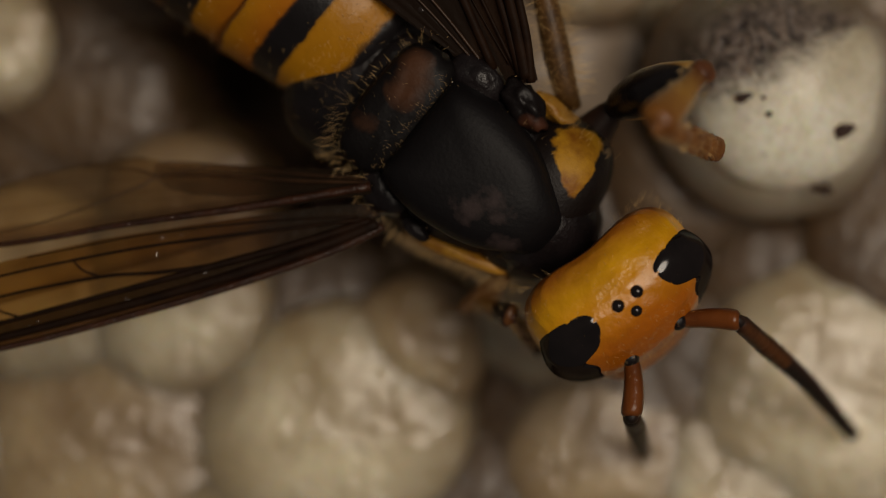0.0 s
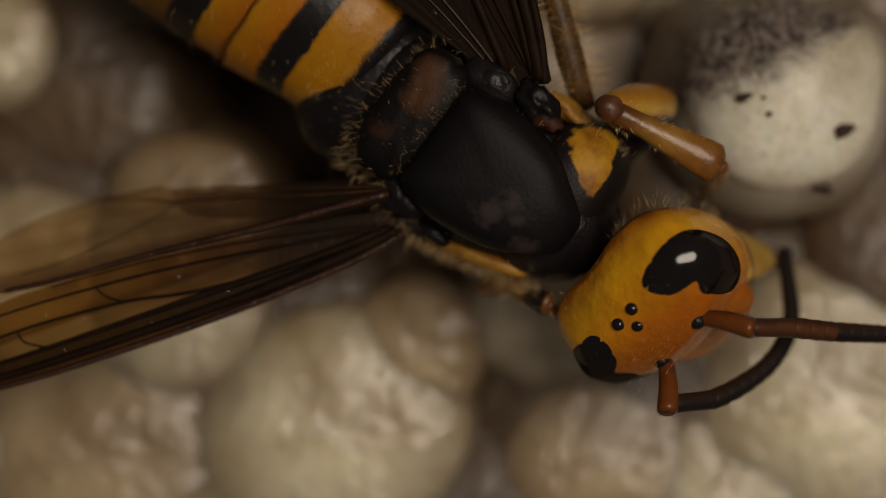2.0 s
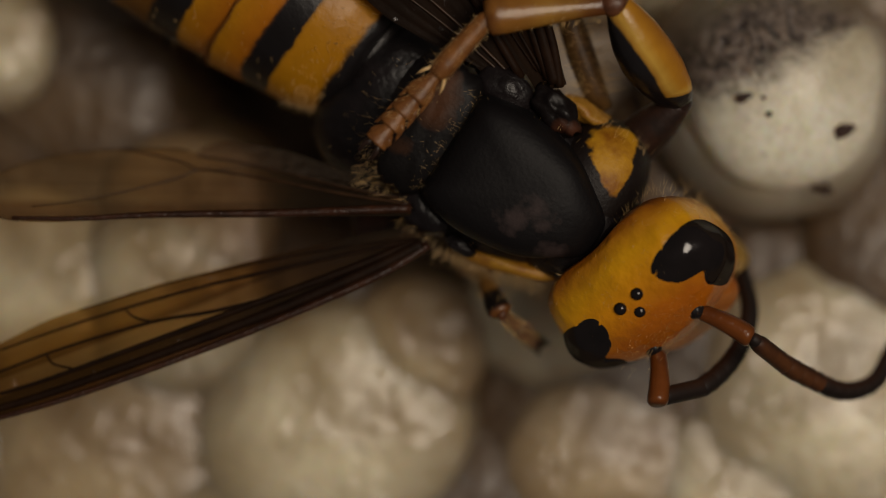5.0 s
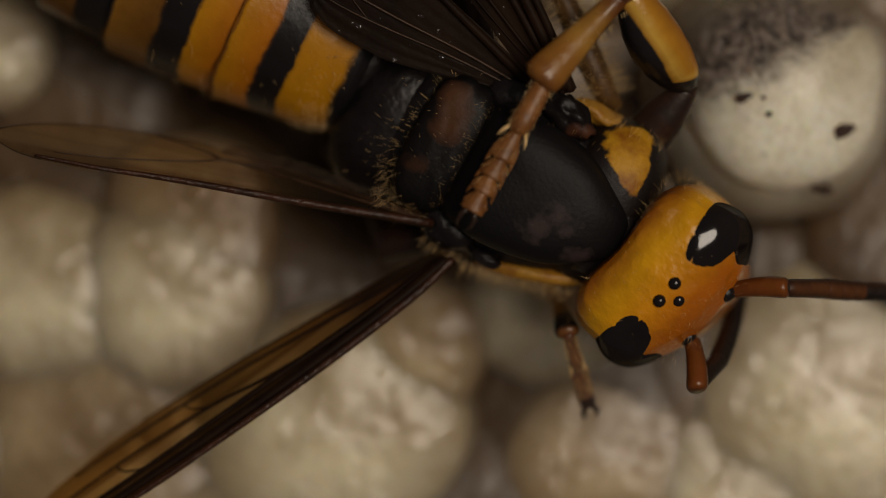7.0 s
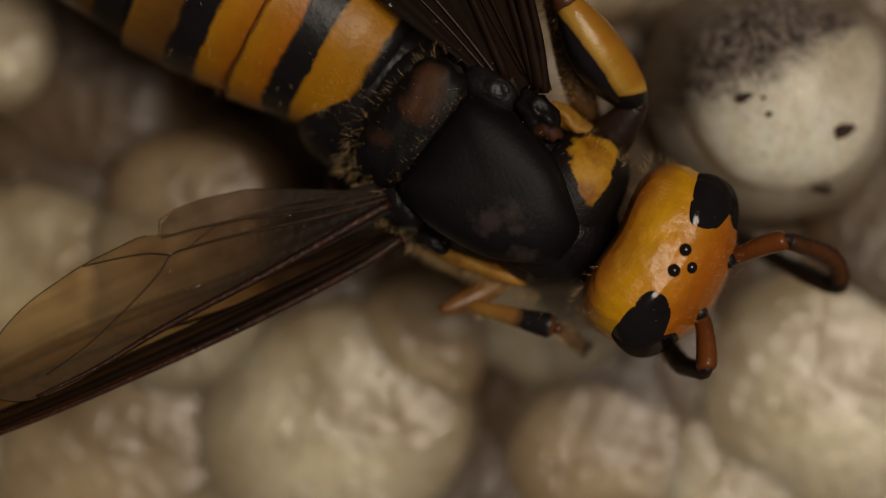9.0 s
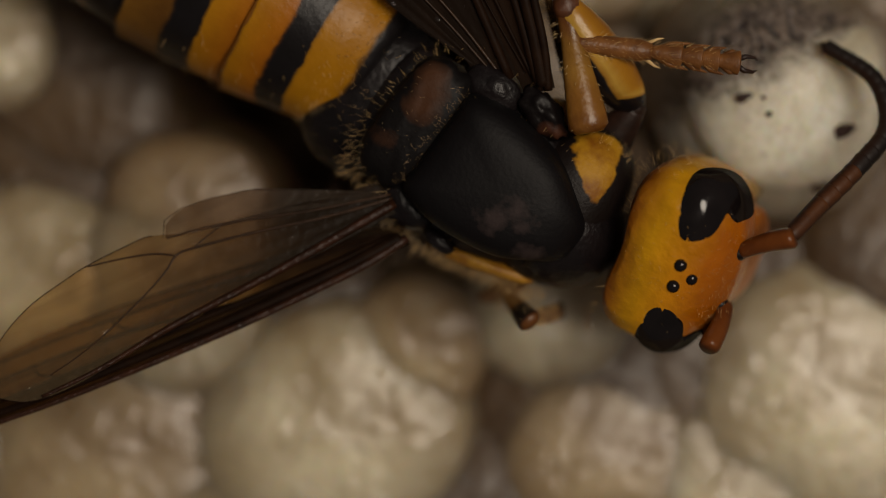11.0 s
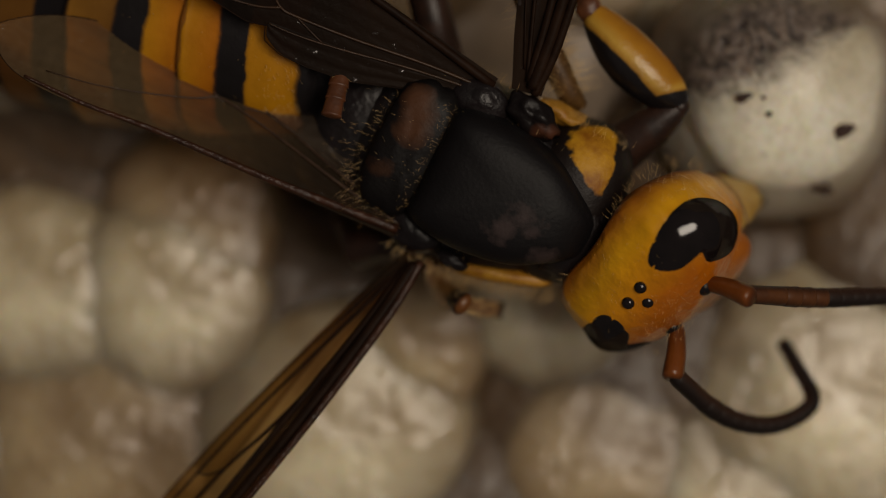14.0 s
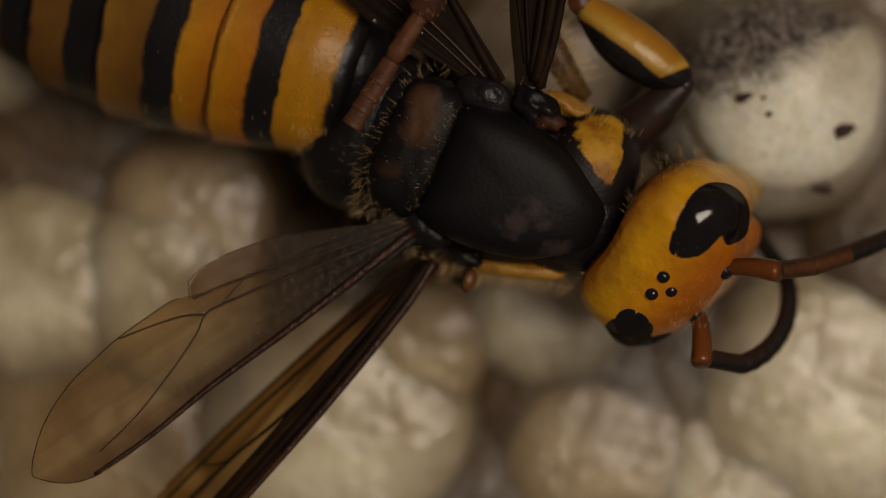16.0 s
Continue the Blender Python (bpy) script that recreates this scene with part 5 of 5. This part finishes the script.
    put("mid_leg", 13.5, 2.94, 12.69, 10.5, 1.61, 12.98, 14.49, -0.36, 10.06, 8.75, -4.88, 5.94, 11.25)
    put("mid_leg", 14, 1.67, 12.69, 10.5, -2.09, 13.23, 12.35, -3.71, 11.86, 8.75, -5.01, 5.81, 11.25)
    put("mid_leg", 14.5, 1.67, 12.69, 10.5, -1.58, 13.14, 13.13, -2.42, 11.35, 8.75, -2.92, 5.26, 11.25)
    put("mid_leg", 15, 2.43, 12.69, 10.5, -0.1, 13.05, 13.85, -0.62, 10.83, 8.75, -0.98, 4.04, 11.5)
    put("mid_leg", 15.5, 2.94, 12.69, 10.5, 1.13, 13, 14.3, -0.36, 11.35, 13.2, -4.55, 3.74, 11.5)
    put("mid_leg", 16, 2.94, 12.69, 10.5, 1.13, 13, 14.3, -0.62, 10.83, 13.2, -4.5, 4.8, 11.5)
    put("left_antenna", 0, 10.72, -3.2, 10.23, 13.15, -3.2, 10.96, 14.36, -4.14, 9.2, 15.62, -5.08, 7.45, 16.9, -6.1, 5.7, 18.1, -7.25, 3.95, 19.3, -8.45, 2.2)
    put("left_antenna", 0.5, 12.38, -1.59, 10.48, 14.89, -1.36, 11.11, 16.38, -2.09, 9.91, 17.89, -2.87, 8.71, 19.39, -3.71, 7.51, 20.84, -4.67, 6.31, 22.19, -5.81, 5.11)
    put("left_antenna", 1, 12.53, -1.16, 11.23, 15.04, -1.1, 11.87, 17.01, -1.43, 10.67, 19.02, -1.81, 9.47, 21.06, -2.19, 8.27, 23.13, -2.6, 7.07, 25.22, -3.14, 5.87)
    put("left_antenna", 1.5, 12.13, -2.09, 11.51, 14.35, -1.84, 12.35, 16.08, -2.29, 11.15, 17.89, -2.54, 9.95, 19.74, -2.71, 8.75, 21.62, -2.91, 7.55, 23.54, -3.13, 6.35)
    put("left_antenna", 2, 11.39, -3.05, 11.41, 13.35, -3.46, 12.38, 15.42, -3.5, 11.18, 17.51, -3.72, 9.98, 19.65, -3.86, 8.78, 21.83, -4.01, 7.58, 24.06, -4.18, 6.38)
    put("left_antenna", 2.5, 11.01, -3.21, 11.6, 12.57, -3.7, 12.74, 14.71, -3.85, 11.54, 16.9, -4.02, 10.34, 19.13, -4.08, 9.14, 21.4, -4.12, 7.94, 23.72, -4.16, 6.74)
    put("left_antenna", 3, 10.94, -3.45, 11.27, 11.84, -3.9, 12.58, 13.97, -4.17, 11.38, 16.16, -4.37, 10.18, 18.39, -4.44, 8.98, 20.66, -4.4, 7.78, 22.97, -4.17, 6.58)
    put("left_antenna", 3.5, 10.88, -3.34, 11.24, 12.48, -3.84, 12.36, 14.61, -4.47, 11.16, 16.82, -4.98, 9.96, 19.1, -5.36, 8.76, 21.42, -5.69, 7.56, 23.8, -6.02, 6.36)
    put("left_antenna", 4, 10.64, -3.34, 11.29, 12.93, -4.74, 11.76, 14.44, -5.82, 10.56, 16.09, -6.77, 9.36, 17.89, -7.47, 8.16, 19.49, -6.78, 6.96, 20.17, -5.12, 5.76)
    put("left_antenna", 6.5, 12.91, -1.75, 10.22, 14.96, -2.12, 11.15, 16.58, -2.49, 9.95, 18.2, -2.99, 8.75, 19.87, -3.43, 7.55, 21.55, -3.93, 6.35, 23.25, -4.49, 5.15)
    put("left_antenna", 7, 12.92, -1.86, 10.35, 15.13, -1.74, 11.21, 16.81, -1.77, 10.01, 18.51, -1.91, 8.81, 20.25, -2, 7.61, 21.99, -2.3, 6.41, 23.77, -2.63, 5.21)
    put("left_antenna", 7.5, 13.3, -1.29, 9.86, 15.44, -1.16, 10.77, 16.93, -1.49, 9.57, 18.44, -1.83, 8.37, 19.97, -2.2, 7.17, 21.51, -2.66, 5.97, 23.06, -3.17, 4.77)
    put("left_antenna", 8, 12.95, -1.34, 9.88, 15.2, -1.24, 10.73, 16.57, -2.13, 9.53, 17.96, -3.06, 8.33, 19.27, -4.14, 7.13, 20.38, -5.41, 5.93, 21.2, -6.9, 4.73)
    put("left_antenna", 8.5, 12.48, -0.87, 9.7, 14.72, -0.35, 10.53, 16.35, -1.16, 9.33, 17.92, -2.13, 8.13, 19.34, -3.33, 6.93, 20.41, -4.82, 5.73, 19.37, -4.64, 4.53)
    put("left_antenna", 9, 13.04, -0.45, 9.71, 15.37, 0.41, 10.41, 16.72, 0.05, 9.21, 17.99, -0.57, 8.01, 18.34, -1.67, 6.81, 17.29, -1.35, 5.61, 16.32, -0.77, 4.41)
    put("left_antenna", 11.5, 13.27, -0.09, 11.18, 15.12, 0.4, 12.19, 16.92, 2.2, 11.31, 18.75, 4.02, 10.42, 20.34, 6.07, 9.53, 20.38, 8.35, 8.65, 18.58, 9.89, 7.76)
    put("left_antenna", 12, 12.12, -2.02, 10.36, 13.58, -2.74, 11.51, 15.38, -2, 10.31, 17.14, -1.11, 9.11, 18.94, -0.22, 7.91, 20.78, 0.69, 6.71, 22.65, 1.61, 5.51)
    put("left_antenna", 12.5, 11.43, -2.23, 11.52, 12.44, -3.08, 12.76, 14.57, -2.95, 11.56, 16.74, -2.78, 10.36, 18.94, -2.48, 9.16, 21.18, -2.15, 7.96, 23.46, -1.81, 6.76)
    put("left_antenna", 13, 12, -2.82, 10.89, 12.75, -3.59, 12.2, 14.82, -3.97, 11, 16.93, -4.34, 9.8, 19.1, -4.58, 8.6, 21.31, -4.78, 7.4, 23.57, -4.97, 6.2)
    put("left_antenna", 13.5, 11.83, -2.27, 10.66, 12.91, -3.03, 11.9, 15.05, -3.51, 10.7, 17.23, -4, 9.5, 19.49, -4.29, 8.3, 21.8, -4.51, 7.1, 24.16, -4.72, 5.9)
    put("left_antenna", 14, 11.77, -1.52, 10.86, 13.01, -1.97, 12.1, 15.1, -2.11, 10.9, 17.22, -2.21, 9.7, 19.39, -2.19, 8.5, 21.6, -2.14, 7.3, 23.85, -2.08, 6.1)
    put("left_antenna", 14.5, 12.67, -0.91, 10.73, 14.16, -1.23, 11.9, 16.06, -1.11, 10.7, 17.99, -0.91, 9.5, 19.94, -0.6, 8.3, 21.9, -0.17, 7.1, 23.89, 0.29, 5.9)
    put("left_antenna", 15, 13.41, -1.26, 10.23, 15.25, -1.74, 11.25, 16.89, -1.8, 10.05, 18.56, -1.9, 8.85, 20.27, -1.97, 7.65, 22, -2.1, 6.45, 23.76, -2.23, 5.25)
    put("left_antenna", 15.5, 13.68, -1.25, 10.06, 15.39, -1.49, 11.16, 17.01, -1.23, 9.96, 18.65, -0.88, 8.76, 20.34, -0.63, 7.56, 22.04, -0.31, 6.36, 23.78, 0.03, 5.16)
    put("left_antenna", 16, 12.7, -0.82, 10.68, 14.43, -0.98, 11.78, 16.15, -0.85, 10.58, 17.85, -0.42, 9.38, 19.54, 0.13, 8.18, 21.21, 0.81, 6.98, 22.86, 1.61, 5.78)
    put("right_antenna", 0, 8.48, -4.92, 10.35, 8.4, -7.49, 10.99, 8.59, -7.73, 9.79, 8.77, -7.98, 8.59, 8.91, -8.25, 7.39, 9.05, -8.52, 6.19, 9.2, -8.8, 4.99)
    put("right_antenna", 0.5, 10.71, -3.86, 10.64, 11.17, -6.39, 11.26, 11.84, -7.26, 10.06, 12.84, -7.4, 8.86, 13.36, -6.58, 7.66, 13.2, -5.66, 6.46, 12.62, -5.01, 5.26)
    put("right_antenna", 1, 11.33, -3.62, 10.74, 12.02, -6.14, 11.32, 13.48, -6.43, 10.12, 14.85, -5.99, 8.92, 15.72, -4.93, 7.72, 16.08, -3.66, 6.52, 15.66, -2.49, 5.32)
    put("right_antenna", 1.5, 10.92, -4.21, 10.21, 11.26, -6.66, 10.93, 12.89, -7.11, 9.73, 14.55, -6.82, 8.53, 15.98, -5.95, 7.33, 16.93, -4.66, 6.13, 17.04, -3.16, 4.93)
    put("right_antenna", 2, 10.04, -5, 9.98, 9.99, -6.91, 11.04, 11.88, -6.87, 9.84, 13.67, -6.18, 8.64, 15.24, -5.06, 7.44, 16.19, -3.42, 6.24, 16.23, -1.57, 5.04)
    put("right_antenna", 2.5, 9.95, -5.18, 9.96, 10.23, -6.83, 11.11, 12.6, -6.3, 9.99, 14.59, -4.87, 8.88, 16.19, -2.98, 7.76, 17.1, -0.72, 6.65, 16.43, 1.48, 5.53)
    put("right_antenna", 3, 10.02, -5.1, 9.24, 11.19, -6.57, 10.3, 13.29, -6.62, 9.1, 15.3, -5.99, 7.9, 17.28, -5.16, 6.7, 19.19, -4.14, 5.5, 20.74, -2.65, 4.3)
    put("right_antenna", 3.5, 9.47, -5.16, 9.71, 9.63, -6.92, 10.83, 11.85, -6.71, 9.63, 13.82, -5.66, 8.43, 15.44, -4.09, 7.23, 16.36, -2.08, 6.03, 15.99, 0.03, 4.83)
    put("right_antenna", 4, 8.95, -5.12, 10.02, 8.98, -7.16, 11.02, 11.17, -6.96, 9.82, 13.12, -5.94, 8.62, 14.7, -4.4, 7.42, 15.32, -2.34, 6.22, 14.64, -0.37, 5.02)
    put("right_antenna", 6.5, 11.16, -3.77, 9.41, 11.1, -5.6, 10.51, 12, -5.39, 9.31, 12.62, -4.75, 8.11, 13.11, -4.01, 6.91, 13.52, -3.22, 5.71, 13.77, -2.37, 4.51)
    put("right_antenna", 7, 11.21, -3.98, 9.71, 11.33, -5.97, 10.74, 12.16, -5.61, 9.54, 12.69, -4.86, 8.34, 13.17, -4.08, 7.14, 13.57, -3.25, 5.94, 13.88, -2.37, 4.74)
    put("right_antenna", 7.5, 11.95, -3.77, 9.67, 12.09, -5.79, 10.67, 12.42, -5.73, 9.47, 12.64, -5.37, 8.27, 12.84, -5, 7.07, 13.03, -4.62, 5.87, 13.22, -4.24, 4.67)
    put("right_antenna", 8, 11.12, -3.48, 10.21, 10.24, -5.78, 10.98, 10.32, -6.6, 9.2, 10.38, -7.4, 7.2, 10.38, -7.85, 5.2, 10.4, -7.7, 3.2, 10.42, -7.3, 1.6)
    put("right_antenna", 8.5, 10.91, -3.18, 10.26, 11.07, -6.45, 10.26, 10.57, -6.88, 9.06, 10, -6.5, 7.86, 9.52, -6.01, 6.66, 9.09, -5.43, 5.46, 8.72, -4.79, 4.26)
    put("right_antenna", 9, 11.64, -2.9, 9.99, 11.78, -5.33, 10.75, 11.34, -5.68, 9.55, 10.94, -5.3, 8.35, 10.61, -4.83, 7.15, 10.36, -4.29, 5.95, 10.15, -3.7, 4.75)
    put("right_antenna", 11.5, 12.86, -2.43, 9.73, 12.02, -3.96, 10.89, 12.46, -3.79, 9.69, 12.66, -3.45, 8.49, 12.87, -3.1, 7.29, 13.03, -2.74, 6.09, 13.19, -2.37, 4.89)
    put("right_antenna", 12, 11.51, -3.2, 7.96, 11.31, -4.9, 9.12, 12.88, -4.79, 7.92, 14.26, -3.86, 6.72, 15.38, -2.6, 5.52, 16.05, -1.07, 4.32, 16.23, 0.57, 3.12)
    put("right_antenna", 12.5, 10.78, -4.04, 9.51, 10.28, -5.8, 10.63, 11.58, -7.48, 9.43, 13.47, -8.57, 8.23, 15.65, -8.98, 7.03, 17.87, -8.75, 5.83, 18.55, -6.9, 4.63)
    put("right_antenna", 13, 10.94, -4.46, 8.95, 10.97, -6.33, 10.04, 12.53, -8.02, 8.84, 14.45, -9.39, 7.64, 16.66, -10.25, 6.44, 19.02, -10.2, 5.24, 19.72, -8.81, 4.04)
    put("right_antenna", 13.5, 10.43, -3.99, 9.03, 10.34, -6.21, 9.94, 11.48, -7.82, 8.74, 12.98, -9.17, 7.54, 14.66, -10.34, 6.34, 16.66, -10.68, 5.14, 17.45, -9.22, 3.94)
    put("right_antenna", 14, 10.59, -3.45, 9.27, 10.31, -5.56, 10.25, 11.8, -6.93, 9.05, 13.56, -7.93, 7.85, 15.6, -8.11, 6.65, 17.33, -7.15, 5.45, 16.74, -5.54, 4.25)
    put("right_antenna", 14.5, 11.64, -2.94, 9.16, 11.47, -5.19, 10.07, 13.03, -6.28, 8.87, 14.98, -6.53, 7.67, 16.73, -5.8, 6.47, 17.22, -4.15, 5.27, 16.1, -2.92, 4.07)
    put("right_antenna", 15, 11.83, -3.19, 9.04, 11.61, -5.37, 9.98, 12.93, -6.43, 8.78, 14.61, -6.43, 7.58, 15.89, -5.45, 6.38, 16.42, -3.96, 5.18, 16.24, -2.39, 3.98)
    put("right_antenna", 15.5, 12.19, -3.2, 8.79, 11.87, -5.07, 9.88, 13.36, -5.92, 8.68, 15.05, -5.47, 7.48, 16.04, -4.12, 6.28, 16.26, -2.45, 5.08, 15.99, -0.78, 3.88)
    put("right_antenna", 16, 11.59, -2.92, 9.26, 11.57, -4.8, 10.34, 13.27, -5.3, 9.14, 14.88, -4.63, 7.94, 15.91, -3.24, 6.74, 16.12, -1.56, 5.54, 15.39, -0.11, 4.34)


def motions():
    record()
    rows = {}

    def key(ob, t, m):
        rows.setdefault(ob, []).append((t, m))
    for i in range(129):
        t = i * 0.125
        x, y, turn = glide("body", t)
        body = pose(x * 0.001, y * 0.001, TOP, ROLL, 0, turn)
        key(hornet, t, body)
        into = body.inverted()
        v = glide("head", t)
        skull = Matrix.LocRotScale(Vector(v[:3]) * 0.001, Quaternion(v[3:]).normalized(), None)
        key(head, t, into @ skull)
        x, y, z, tilt, turn = glide("abdomen", t)
        key(gaster, t, into @ pose(x * 0.001, y * 0.001, z * 0.001, 0, tilt, turn))
        for wing, name, hinge in ((right_fore, "forewing", (-80, -176, -95)), (right_hind, "hindwing", (-140, -135, -85))):
            a, roll, *pitch = glide(name, t)
            at = body @ (Vector(hinge) * U)
            key(wing, t, into @ pose(*at, roll, pitch[0] if pitch else 0, 180 + a))
        seam = Vector((0, -12, 0)) * U
        key(right_lobe, t, Matrix.Translation(seam) @ Matrix.Rotation(radians(glide("lobe", t)[0]), 4, Vector((396, -100, 0)).normalized()) @ Matrix.Translation(-seam))
        a, b = glide("left_wing", t)[0], glide("left_forewing", t)[0]
        key(left_fore, t, into @ pose(*(body @ (Vector((-38, 186, -96)) * U)), -20 + 0.3 * max(0, b - 72), -12, 180 - b))
        key(left_hind, t, into @ pose(*(body @ (Vector((-105, 158, -100)) * U)), -15, -12, 180 - a + 10))
        for leg, name, spin in ((left_leg, "left_leg", glide("left_spin", t)[0]), (right_leg, "right_leg", 0), (mid_leg, "mid_leg", 0)):
            p = triples(glide(name, t))
            for piece, a, b in zip(leg, p, p[1:]):
                back = (a - b).length - 245 * U if piece is left_leg[0] else 0.0  # the thigh ends at its knee
                key(piece, t, into @ aim(a, b, spin if piece is leg[0] else 0) @ Matrix.Translation((back, 0, 0)))
        root, knee = triples(glide("left_leg", t))[:2]
        key(hip, t, into @ aim(knee + (root - knee).normalized() * 238 * U, body @ (Vector((110, 60, -225)) * U)))
        out = skull.inverted()
        for palp, side in zip(palps, (1, -1)):
            stretch = glide("palps", t)[0] if side > 0 else 0.4 * glide("palps", t)[0]
            root = Vector((-122, 44 * side, -325)) * U
            key(palp, t, aim(root, root + Vector((-30 + 30 * stretch, (20 + 120 * stretch) * side, -140)) * U))
        for (scape, rings), name in ((left_feeler, "left_antenna"), (right_feeler, "right_antenna")):
            p = triples(glide(name, t))
            key(scape, t, out @ aim(p[0], p[1]))
            joints = spaced(p[1:], RINGS)
            for ring, a, b in zip(rings, joints, joints[1:]):
                key(ring, t, out @ aim(a, b))
    for ob, keyed in rows.items():
        walk(ob, keyed)


motions()
